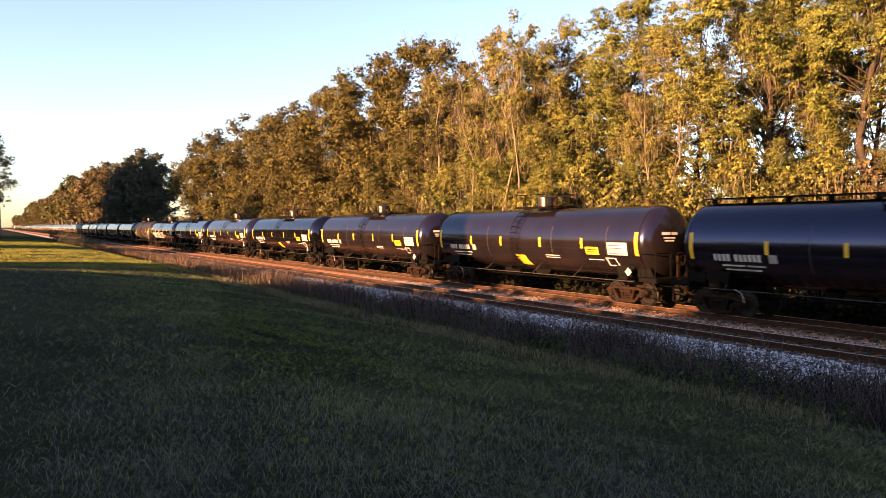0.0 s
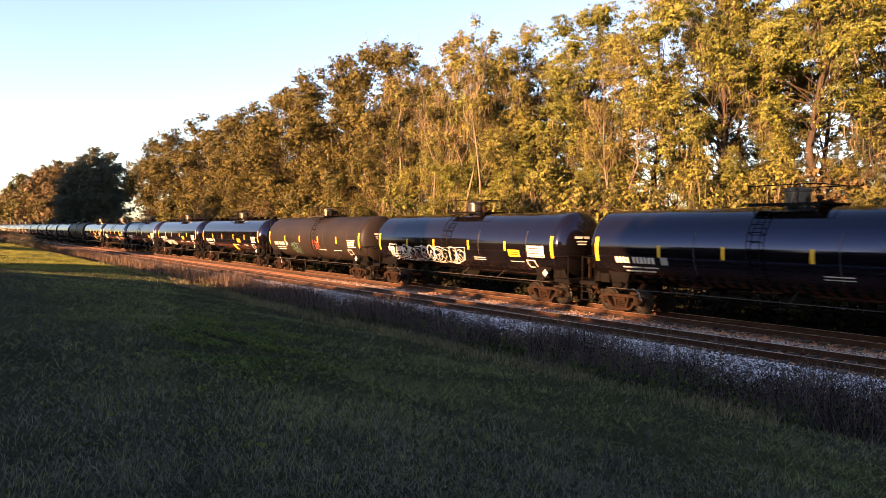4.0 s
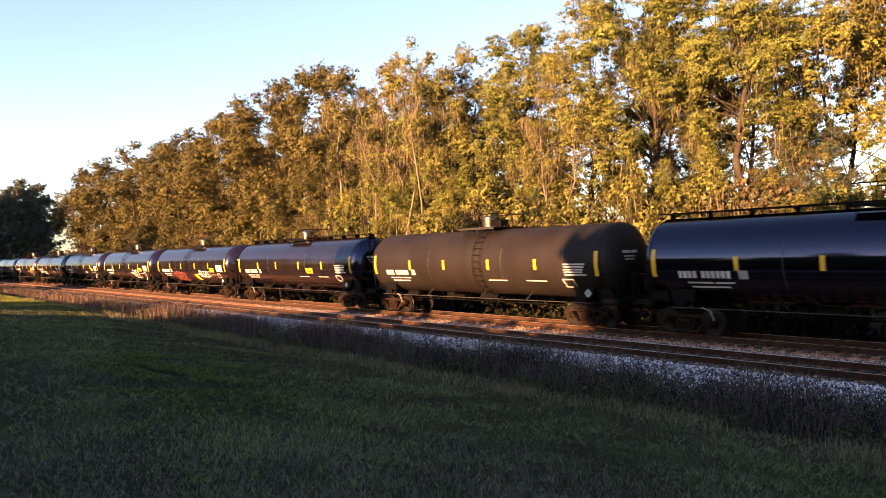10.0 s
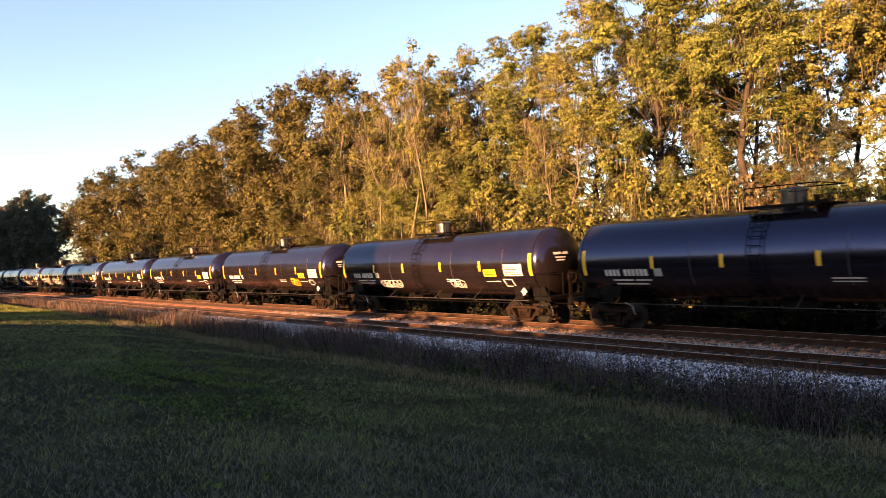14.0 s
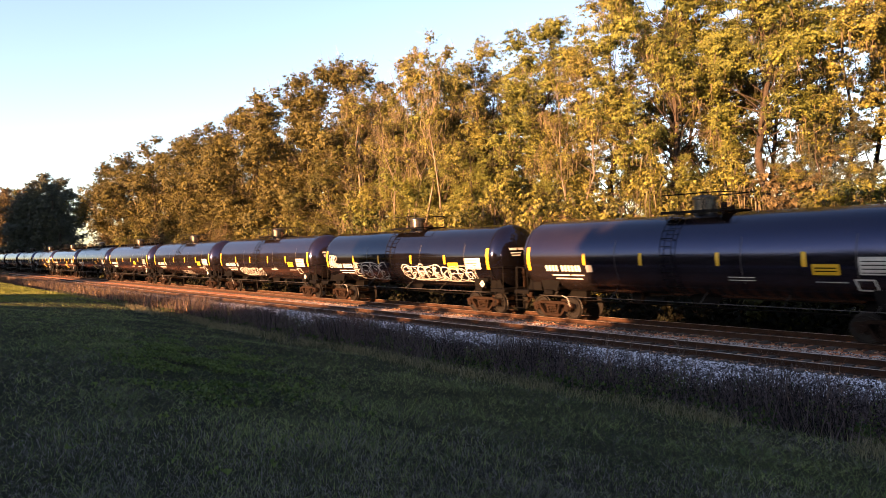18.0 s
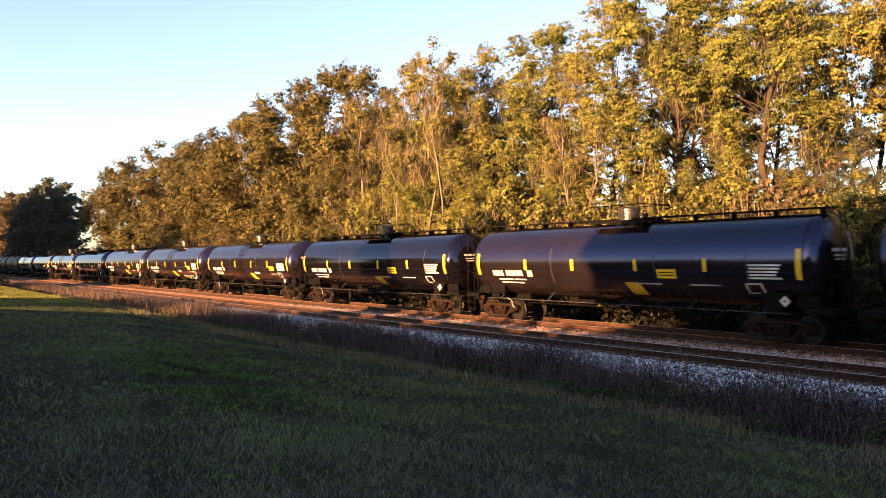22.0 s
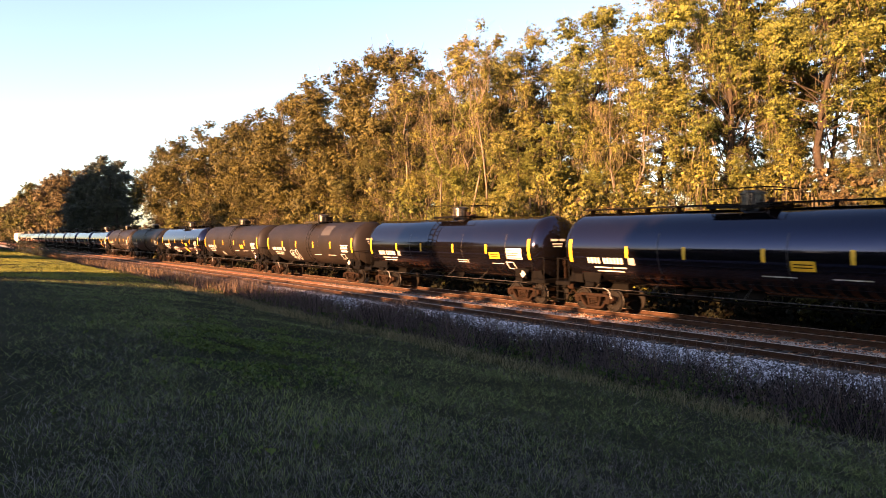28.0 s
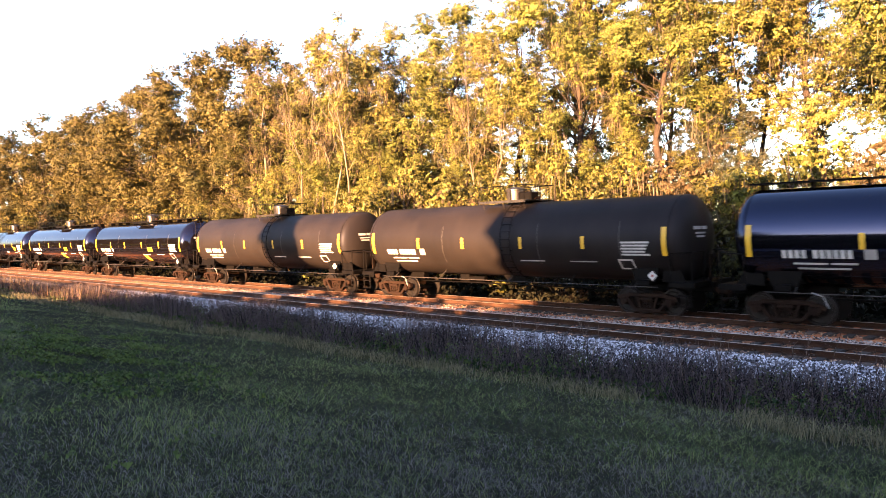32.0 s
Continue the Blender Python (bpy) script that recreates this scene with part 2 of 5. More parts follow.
def quads_mesh(name, corners, mat):
    """A mesh of separate quads from an array (n, 4, 3)."""
    c = np.asarray(corners, dtype=np.float32)
    n, k = c.shape[0], c.shape[1]
    me = bpy.data.meshes.new(name)
    me.vertices.add(n * k)
    me.vertices.foreach_set("co", c.reshape(-1))
    me.loops.add(n * k)
    me.loops.foreach_set("vertex_index", np.arange(n * k, dtype=np.int32))
    me.polygons.add(n)
    me.polygons.foreach_set("loop_start", np.arange(0, n * k, k, dtype=np.int32))
    me.polygons.foreach_set("loop_total", np.full(n, k, dtype=np.int32))
    me.materials.append(mat)
    me.update(calc_edges=True)
    return me


class Shape:
    """Collects boxes, rods and revolved forms into one mesh."""

    def __init__(self):
        self.v, self.f = [], []

    def add(self, verts, faces):
        o = len(self.v)
        self.v += verts
        self.f += [tuple(i + o for i in q) for q in faces]
        return self

    def box(self, c, s, bevel=0.0, turn=None):
        hx, hy, hz = s[0] / 2, s[1] / 2, s[2] / 2
        b = min(bevel, hx * 0.9, hy * 0.9, hz * 0.9)
        pts, faces = [], []
        if b <= 0:
            for z in (-hz, hz):
                pts += [(-hx, -hy, z), (hx, -hy, z), (hx, hy, z), (-hx, hy, z)]
            faces = [(3, 2, 1, 0), (4, 5, 6, 7), (0, 1, 5, 4), (1, 2, 6, 5), (2, 3, 7, 6), (3, 0, 4, 7)]
        else:
            for z, i in ((-hz, b), (-hz + b, 0), (hz - b, 0), (hz, b)):
                x, y = hx - i, hy - i
                pts += [(-x + b * (i == 0), -y, z), (x - b * (i == 0), -y, z), (x, -y + b * (i == 0), z), (x, y - b * (i == 0), z),
                        (x - b * (i == 0), y, z), (-x + b * (i == 0), y, z), (-x, y - b * (i == 0), z), (-x, -y + b * (i == 0), z)]
            for k in range(3):
                for j in range(8):
                    faces.append((k * 8 + j, k * 8 + (j + 1) % 8, k * 8 + 8 + (j + 1) % 8, k * 8 + 8 + j))
            faces += [tuple(range(7, -1, -1)), tuple(range(24, 32))]
        m = turn or Matrix()
        return self.add([tuple(m @ Vector(p) + Vector(c)) for p in pts], faces)

    def rod(self, a, b, r0, r1=None, seg=8, caps=True):
        a, b = Vector(a), Vector(b)
        r1 = r0 if r1 is None else r1
        d = (b - a).normalized()
        u = d.orthogonal().normalized()
        w = d.cross(u)
        pts = []
        for p, r in ((a, r0), (b, r1)):
            pts += [tuple(p + r * (math.cos(2 * math.pi * i / seg) * u + math.sin(2 * math.pi * i / seg) * w)) for i in range(seg)]
        faces = [(i, (i + 1) % seg, seg + (i + 1) % seg, seg + i) for i in range(seg)]
        if caps:
            faces += [tuple(range(seg - 1, -1, -1)), tuple(range(seg, 2 * seg))]
        return self.add(pts, faces)

    def path(self, pts, r, seg=6):
        for a, b in zip(pts, pts[1:]):
            self.rod(a, b, r, r, seg)
        return self

    def revolve(self, profile, seg, axis, centre=(0, 0, 0)):
        """profile: (along, radius) pairs; axis 'x', 'y' or 'z'."""
        pts = []
        for s, r in profile:
            for i in range(seg):
                t = 2 * math.pi * i / seg
                c, q = r * math.cos(t), r * math.sin(t)
                p = {"x": (s, c, q), "y": (q, s, c), "z": (c, q, s)}[axis]
                pts.append((p[0] + centre[0], p[1] + centre[1], p[2] + centre[2]))
        faces = []
        for k in range(len(profile) - 1):
            for i in range(seg):
                faces.append((k * seg + i, k * seg + (i + 1) % seg, (k + 1) * seg + (i + 1) % seg, (k + 1) * seg + i))
        faces += [tuple(range(seg - 1, -1, -1)), tuple(range((len(profile) - 1) * seg, len(profile) * seg))]
        return self.add(pts, faces)

    def plate(self, outline, y0, y1):
        """An outline of (x, z) points pulled from y0 to y1."""
        n = len(outline)
        pts = [(x, y0, z) for x, z in outline] + [(x, y1, z) for x, z in outline]
        faces = [tuple(range(n)), tuple(range(2 * n - 1, n - 1, -1))]
        faces += [(i, n + i, n + (i + 1) % n, (i + 1) % n) for i in range(n)]
        return self.add(pts, faces)

    def mesh(self, name, mat, smooth=False):
        me = mesh_from(name, self.v, self.f, mat, smooth)
        bm = bmesh.new()
        bm.from_mesh(me)
        bmesh.ops.recalc_face_normals(bm, faces=bm.faces)
        bm.to_mesh(me)
        bm.free()
        return me


def part(name, me, parent, label="", at=(0, 0, 0)):
    ob = new(name, me)
    ob.parent = parent
    ob.location = at
    if label:
        ob["label"] = label
    return ob


def thing(name, label, category, group="", at=(0, 0, 0), turn=0.0):
    ob = new(name)
    ob.empty_display_size = 0.3
    ob.matrix_basis = pose(*at, 0, 0, turn)
    return tagged(ob, label, category, group)


# ---- ground ----
NEAR_TRACK, TRAIN_TRACK = 20.0, 24.33


def ground_z(x, y):
    """The lie of the land: a mown bank, a shallow ditch of weeds, the track bed, then woodland."""
    xp = [-400, -60, -12, -2, 3, 9, 13.0, 14.6, 17.0, 30, 34, 60, 4000]
    zp = [1.6, 1.6, 1.75, 1.72, 1.36, 0.42, -0.30, -0.62, -0.62, -0.62, -0.5, -0.3, -0.3]
    z = np.interp(y, xp, zp)
    # further along, the bank is lower and almost level up to the ditch
    flat_z = np.interp(y, [-400, -12, 6, 11, 13.6, 14.6, 30, 34, 60, 4000], [1.2, 1.2, 0.75, 0.45, -0.35, -0.62, -0.62, -0.5, -0.3, -0.3])
    far = np.clip((-x - 28) / 30, 0, 1)
    far = far * far * (3 - 2 * far)
    return z * (1 - far) + flat_z * far


def ground():
    xs = np.concatenate([[-4000, -2500, -1500, -1000], np.arange(-700, -120, 20), np.arange(-120, -40, 3), np.arange(-40, 12, 0.6), np.arange(12, 60, 4), [90, 150, 300, 800, 2500]])
    ys = np.concatenate([[-3000, -1200, -500, -250, -120, -80], np.arange(-60, -4, 4), np.arange(-4, 18, 0.5), np.arange(18, 40, 1.5), [45, 55, 70, 100, 160, 300, 800, 2500]])
    X, Y = np.meshgrid(xs, ys)
    Z = ground_z(X, Y)
    near = (np.abs(X) < 120) & (Y < 17) & (Y > -40)
    bumps = np.array([[noise.noise((x * 0.22, y * 0.3, 3.0)) * 0.09 + noise.noise((x * 0.9, y * 0.9, 8.0)) * 0.025 for x in xs] for y in ys])
    Z = Z + np.where(near, bumps, 0)
    nx, ny = len(xs), len(ys)
    verts = np.stack([X, Y, Z], -1).reshape(-1, 3)
    faces = [(j * nx + i, j * nx + i + 1, (j + 1) * nx + i + 1, (j + 1) * nx + i) for j in range(ny - 1) for i in range(nx - 1)]
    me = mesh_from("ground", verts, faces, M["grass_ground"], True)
    return tagged(new("ground", me), "mown grass bank falling to a weedy ditch and woodland floor", "ground", kind="structure")


ground()


def ground_height(x, y):
    return ground_z(x, y) + np.array([noise.noise((a * 0.22, b * 0.3, 3.0)) * 0.09 + noise.noise((a * 0.9, b * 0.9, 8.0)) * 0.025 for a, b in zip(x, y)])


def ballast_bed():
    prof = [(16.6, -0.75), (17.1, -0.56), (17.6, -0.36), (18.15, -0.20), (18.6, -0.20), (18.8, -0.235), (21.2, -0.235), (21.45, -0.20), (22.3, -0.22), (22.9, -0.21), (23.1, -0.235), (25.6, -0.235),
            (26.4, -0.22), (27.6, -0.60), (28.4, -0.75)]
    xs = np.concatenate([[-1500, -900], np.arange(-600, -80, 10), np.arange(-80, 14, 0.8), [20, 40, 80, 200, 500]])
    verts = []
    for x in xs:
        for y, z in prof:
            w = 0.05 * noise.noise((x * 0.8, y * 1.3, 5.0))
            verts.append((x, y + 2.0 * w * (y < 18), z + w * (y < 18.2) * 0.6))
    n = len(prof)
    faces = [(i * n + j, i * n + j + 1, (i + 1) * n + j + 1, (i + 1) * n + j)[::-1] for i in range(len(xs) - 1) for j in range(n - 1)]
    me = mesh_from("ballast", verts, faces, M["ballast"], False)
    return tagged(new("ballast_bed", me), "pale crushed stone track bed stained rust brown along the rails", "track bed", kind="structure")


BALLAST = ballast_bed()


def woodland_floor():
    """Floor between the line and the trees, its near-black colour standing for shade."""
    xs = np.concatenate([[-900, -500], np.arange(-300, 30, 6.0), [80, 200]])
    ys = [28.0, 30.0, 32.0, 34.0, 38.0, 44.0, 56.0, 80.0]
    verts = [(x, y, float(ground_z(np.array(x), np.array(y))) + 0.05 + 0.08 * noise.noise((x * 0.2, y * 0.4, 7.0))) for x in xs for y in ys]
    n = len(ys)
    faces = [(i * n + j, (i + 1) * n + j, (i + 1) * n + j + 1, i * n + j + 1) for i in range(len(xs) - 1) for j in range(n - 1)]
    return tagged(new("woodland_floor", mesh_from("woodland_floor", verts, faces, M["shade_floor"], True)), "woodland floor, near-black to stand for the shade under the trees", "ground", kind="structure")


woodland_floor()


def gravel(n, bands, mat, label, seed, small):
    rng = np.random.default_rng(seed)
    x = -48 + 50 * rng.random(n) ** 0.8
    lo, hi = np.array(bands).T
    pick = rng.integers(0, len(bands), n)
    y = lo[pick] + (hi - lo)[pick] * rng.random(n)
    z = np.interp(y, [16.6, 17.1, 17.6, 18.15, 18.7, 21.3, 22.3, 23.0], [-0.75, -0.56, -0.36, -0.20, -0.20, -0.20, -0.22, -0.20])
    base = np.array([(1, 0, 0), (0, 1, 0), (-1, 0, 0), (0, -1, 0), (0, 0, 1)], float)
    r = rng.uniform(0.022, 0.052, (n, 1, 1)) * small
    v = base[None] * r * rng.uniform(0.7, 1.3, (n, 5, 3))
    a = rng.random(n) * 6.28
    c, s = np.cos(a)[:, None], np.sin(a)[:, None]
    v = np.stack([v[..., 0] * c - v[..., 1] * s, v[..., 0] * s + v[..., 1] * c, v[..., 2] * 0.8], -1)
    v += np.stack([x, y, z], -1)[:, None]
    tri = np.array([(0, 1, 4), (1, 2, 4), (2, 3, 4), (3, 0, 4)])
    me = bpy.data.meshes.new("gravel")
    idx = (np.arange(n)[:, None, None] * 5 + tri[None]).reshape(-1).astype(np.int32)
    me.vertices.add(n * 5)
    me.vertices.foreach_set("co", v.astype(np.float32).reshape(-1))
    me.loops.add(len(idx))
    me.loops.foreach_set("vertex_index", idx)
    k = len(idx) // 3
    me.polygons.add(k)
    me.polygons.foreach_set("loop_start", np.arange(0, k * 3, 3, dtype=np.int32))
    me.polygons.foreach_set("loop_total", np.full(k, 3, dtype=np.int32))
    me.materials.append(M[mat])
    me.update(calc_edges=True)
    return tagged(new("gravel", me), label, "gravel", kind="stuff")


gravel(33000, [(16.9, 18.8)], "stone", "loose pale grey crushed stone on the track shoulder", 5, 1.0)
gravel(14000, [(21.2, 22.7)], "stone_dusty", "rust-dusted crushed stone between the two tracks", 6, 1.0)
gravel(9000, [(18.9, 19.2), (19.3, 20.7), (20.8, 21.2), (23.0, 23.5)], "stone_rust", "scattered rusty stones among the ties", 7, 0.85)


# ---- tracks ----
def rail_mesh(x0, x1):
    prof = [(-0.07, -0.17), (0.07, -0.17), (0.065, -0.155), (0.012, -0.14), (0.010, -0.05), (0.036, -0.038), (0.036, -0.006), (0.028, 0.0),
            (-0.028, 0.0), (-0.036, -0.006), (-0.036, -0.038), (-0.010, -0.05), (-0.012, -0.14), (-0.065, -0.155)]
    n = len(prof)
    xs = [x0, -200, -60, x1]
    verts = [(x, y, z) for x in xs for y, z in prof]
    faces = [(k * n + i, k * n + (i + 1) % n, (k + 1) * n + (i + 1) % n, (k + 1) * n + i)[::-1] for k in range(len(xs) - 1) for i in range(n)]
    me = mesh_from("rail", verts, faces, [M["rail_steel"], M["rail_head"]])
    for p in me.polygons:
        if p.center.z > -0.004:
            p.material_index = 1
    return me


RAIL = rail_mesh(-1200, 300)
TIE = Shape().box((0, 0, -0.25), (0.23, 2.6, 0.17), 0.012).mesh("tie", M["tie_wood"])
SPIKE = Shape().box((0, 0, -0.162), (0.2, 0.34, 0.012), 0.0).mesh("tie_plate", M["rail_steel"])


def track(y, label, near):
    t = thing("railway_track", label, "railway track", at=(0, y, 0))
    t["kind"] = "structure"
    for s in (-0.755, 0.755):
        part("rail", RAIL, t, "rusty steel rail with a worn bright head", (0, s, 0))
    rng = random.Random(int(y * 10))
    far = Shape()
    x = 6.0
    k = 0
    while x > -420:
        x -= 0.54
        dx, dz = rng.uniform(-0.03, 0.03), rng.uniform(-0.012, 0.006)
        if k < (190 if near else 110):
            o = part("tie", TIE, t, "", (x + dx, rng.uniform(-0.05, 0.05), dz))
            o.rotation_euler = (0, 0, rng.uniform(-0.02, 0.02))
            k += 1
        else:
            far.box((x + dx, 0, -0.25 + dz), (0.23, 2.6, 0.17))
    tagged(part("distant_ties", far.mesh("distant_ties", M["tie_wood"]), t), kind="stuff")
    return t


track(NEAR_TRACK, "empty siding with rusty rails on dark timber ties", True)
track(TRAIN_TRACK, "main line under the train with rust-brown ties", False)


# ---- tank cars ----
TANK_R, TANK_Z, WHEEL_R = 1.55, 2.70, 0.47
CAR_X = [-10.77, -28.93, -47.15, -65.40, -83.63, -101.76, -119.85, -137.97, -156.11, -174.21, -192.17, -210.04, -228.01, -246.01, -264.06, -282.25, -300.63, -319.11, -337.50, -355.76, -373.96, -392.14, -410.30, -428.41, -446.52, -464.69, -482.84, -500.93, -519.00, -537.10, -555.26, -573.43, -591.58, -609.70, -627.83, -645.99, -664.13, -682.22, -700.38, -718.60, -736.77, -754.92, -773.07, -791.22, -809.37, -827.52, -845.67, -863.82, -881.97, -900.12, -918.27, -936.42]


def travel(t):
    """How far the train has rolled after t seconds."""
    return 22.119 * t - 0.010217 * t * t + 0.0000492 * t ** 3


def on_tank(x, z, lift=0.008):
    a = math.asin(max(-1, min(1, (z - TANK_Z) / TANK_R)))
    r = TANK_R + lift
    return (x, -r * math.cos(a), TANK_Z + r * math.sin(a))


def patch(shape, x0, x1, z0, z1, skew=0.0, rows=4, lift=0.008):
    """A painted or stuck-on rectangle that follows the round of the tank; skew shifts its lower edge along."""
    pts = []
    for k in range(rows + 1):
        z = z0 + (z1 - z0) * k / rows
        s = skew * (1 - k / rows)
        pts += [on_tank(x0 + s, z, lift), on_tank(x1 + s, z, lift)]
    faces = [(2 * k, 2 * k + 1, 2 * k + 3, 2 * k + 2) for k in range(rows)]
    return shape.add(pts, faces)


def flat(shape, name, mat):
    return mesh_from(name, shape.v, shape.f, mat)


def tank_mesh():
    prof, end, depth = [], 7.85, 0.62
    for i in range(9):
        t = math.pi / 2 * i / 8
        prof.append((-end - depth * math.cos(t), max(TANK_R * math.sin(t), 0.02)))
    prof += [(x, TANK_R) for x in (-7.6, -4.0, 0.0, 4.0, 7.6)]
    for i in range(9):
        t = math.pi / 2 * (8 - i) / 8
        prof.append((end + depth * math.cos(t), max(TANK_R * math.sin(t), 0.02)))
    return Shape().revolve(prof, 64, "x", (0, 0, TANK_Z)).mesh("tank", M["tank_gloss"], True)


def side_frame_mesh():
    s = Shape()
    # two struts, top and bottom chords, with open windows between
    s.box((0, 0, 0.70), (1.5, 0.16, 0.13), 0.02)
    s.box((0, 0, 0.17), (0.86, 0.18, 0.13), 0.02)
    for d in (-1, 1):
        s.plate([(d * 0.30, 0.24), (d * 0.42, 0.66), (d * 0.33, 0.66), (d * 0.22, 0.24)], -0.07, 0.07)
        s.plate([(d * 0.36, 0.13), (d * 0.50, 0.15), (d * 0.84, 0.52), (d * 0.72, 0.56)], -0.08, 0.08)
        s.plate([(d * 0.60, 0.76), (d * 1.14, 0.66), (d * 1.16, 0.50), (d * 0.74, 0.60)], -0.09, 0.09)
        s.box((d * 0.89, 0, 0.50), (0.34, 0.22, 0.22), 0.03)
        s.rod((d * 0.89, -0.17, 0.47), (d * 0.89, 0.12, 0.47), 0.13, 0.13, 14)
        s.rod((d * 0.89, -0.19, 0.47), (d * 0.89, -0.17, 0.47), 0.07, 0.07, 8)
    for x in (-0.15, 0.0, 0.15):
        for k in range(4):
            s.rod((x, -0.02, 0.24 + 0.07 * k), (x, -0.02, 0.29 + 0.07 * k), 0.062, 0.062, 8)
    s.box((0, 0, 0.57), (0.5, 0.26, 0.10), 0.02)
    return s.mesh("side_frame", M["truck_steel"])


def wheelset_mesh():
    s = Shape()
    s.rod((0, -1.05, 0), (0, 1.05, 0), 0.085, 0.085, 12)
    r = WHEEL_R
    for d in (-1, 1):
        prof = [(0.66, 0.12), (0.66, r + 0.026), (0.685, r + 0.026), (0.70, r), (0.80, r - 0.006), (0.80, r - 0.07), (0.765, r - 0.09), (0.755, 0.2),
                (0.80, 0.17), (0.80, 0.10)]
        s.revolve([(d * a, b) for a, b in prof], 22, "y")
        for k in range(5):
            t = 2 * math.pi * k / 5
            s.box((0.28 * math.sin(t), d * 0.765, 0.28 * math.cos(t)), (0.05, 0.02, 0.05))
    return s.mesh("wheelset", M["wheel_steel"])


P = {"tank": tank_mesh(), "side_frame": side_frame_mesh(), "wheelset": wheelset_mesh()}
P["bolster"] = Shape().box((0, 0, 0.55), (0.40, 2.1, 0.24), 0.03).box((0, 0, 0.72), (0.5, 0.5, 0.14), 0.03).rod((0.45, -0.9, 0.4), (0.45, 0.9, 0.4), 0.05).rod((-0.45, -0.9, 0.4), (-0.45, 0.9, 0.4), 0.05).mesh("bolster", M["truck_steel"])


def sill_mesh():
    s = Shape()
    s.box((7.2, 0, 1.0), (3.2, 0.36, 0.38), 0.02)
    s.box((6.75, 0, 1.16), (0.5, 2.7, 0.22), 0.03)
    for d in (-1, 1):
        # saddle webs between bolster and tank
        s.plate([(6.35, 1.2), (7.15, 1.2), (7.3, 1.72), (6.2, 1.72)], d * 1.12, d * 1.16)
        s.plate([(6.5, 1.2), (7.0, 1.2), (7.1, 1.45), (6.4, 1.45)], d * 0.55, d * 0.59)
    s.box((6.75, 0, 1.36), (0.9, 2.2, 0.20), 0.03)
    return s.mesh("stub_sill", M["black_steel"])


P["sill"] = sill_mesh()
P["coupler"] = Shape().box((8.72, 0, 0.9), (0.5, 0.14, 0.16), 0.02).box((9.0, 0.02, 0.9), (0.24, 0.32, 0.28), 0.05).box((9.1, -0.12, 0.9), (0.12, 0.1, 0.26), 0.03).rod((8.7, 0.3, 0.86), (8.95, 0.34, 0.55), 0.03).rod((8.95, 0.34, 0.55), (9.08, 0.3, 0.62), 0.03).mesh("coupler", M["truck_steel"])


def end_platform_mesh():
    s = Shape()
    s.box((8.25, 0, 1.20), (0.9, 2.9, 0.06), 0.01)
    s.box((8.68, 0, 1.13), (0.08, 2.9, 0.16), 0.01)
    for d in (-1, 1):
        s.box((8.25, d * 1.45, 1.13), (0.9, 0.06, 0.16), 0.01)
        # corner step and ladder
        for z in (0.42, 0.78):
            s.box((8.35, d * 1.46, z), (0.46, 0.16, 0.035), 0.0)
        s.rod((8.12, d * 1.46, 0.40), (8.12, d * 1.46, 1.2), 0.022)
        s.rod((8.58, d * 1.46, 0.40), (8.58, d * 1.46, 1.2), 0.022)
        s.plate([(7.35, 1.2), (8.25, 1.2), (8.05, 1.62), (7.45, 1.9)], d * 1.02, d * 1.07)
    return s.mesh("end_platform", M["black_steel"])


def end_rail_mesh(d):
    r = 0.022
    s = Shape()
    s.path([(8.62, d * 0.5, 1.2), (8.62, d * 0.5, 2.25), (8.62, d * 1.42, 2.25), (8.62, d * 1.42, 1.2)], r)
    s.path([(8.62, d * 1.42, 2.25), (7.85, d * 1.50, 2.2), (7.85, d * 1.42, 1.2)], r)
    return s.mesh("end_handrail", M["black_steel"])


P["end_platform"], P["end_rail"], P["end_rail_b"] = end_platform_mesh(), end_rail_mesh(-1), end_rail_mesh(1)


def brake_wheel_mesh():
    s = Shape()
    n = 20
    for k in range(n):
        a, b = 2 * math.pi * k / n, 2 * math.pi * (k + 1) / n
        s.rod((8.72, 0.28 * math.cos(a), 2.0 + 0.28 * math.sin(a)), (8.72, 0.28 * math.cos(b), 2.0 + 0.28 * math.sin(b)), 0.018, None, 6)
    for k in range(5):
        a = 2 * math.pi * k / 5
        s.rod((8.69, 0, 2.0), (8.72, 0.28 * math.cos(a), 2.0 + 0.28 * math.sin(a)), 0.012, None, 6)
    s.box((8.64, 0, 1.98), (0.1, 0.22, 0.3), 0.02)
    s.box((8.6, 0, 1.55), (0.06, 0.16, 0.75), 0.01)
    return s.mesh("brake_wheel", M["truck_steel"])


P["brake_wheel"] = brake_wheel_mesh()


def ladder_mesh():
    """The ladder that follows the shell up to the manway."""
    s = Shape()
    angle = [-1.2 + 2.45 * k / 26 for k in range(27)]
    r = TANK_R + 0.13
    for x in (-0.78, -0.30):
        pts = [(x, -r * math.cos(a), TANK_Z + r * math.sin(a)) for a in angle]
        s.path(pts, 0.017, 5)
    for k in range(1, 26, 2):
        a = angle[k]
        s.rod((-0.78, -r * math.cos(a), TANK_Z + r * math.sin(a)), (-0.30, -r * math.cos(a), TANK_Z + r * math.sin(a)), 0.018, None, 5)
    for k in (3, 10, 17, 24):
        a = angle[k]
        for x in (-0.78, -0.30):
            s.rod((x, -r * math.cos(a), TANK_Z + r * math.sin(a)), (x, -TANK_R * math.cos(a), TANK_Z + TANK_R * math.sin(a)), 0.018, None, 5)
    return s.mesh("side_ladder", M["black_steel"])


P["ladder"] = ladder_mesh()


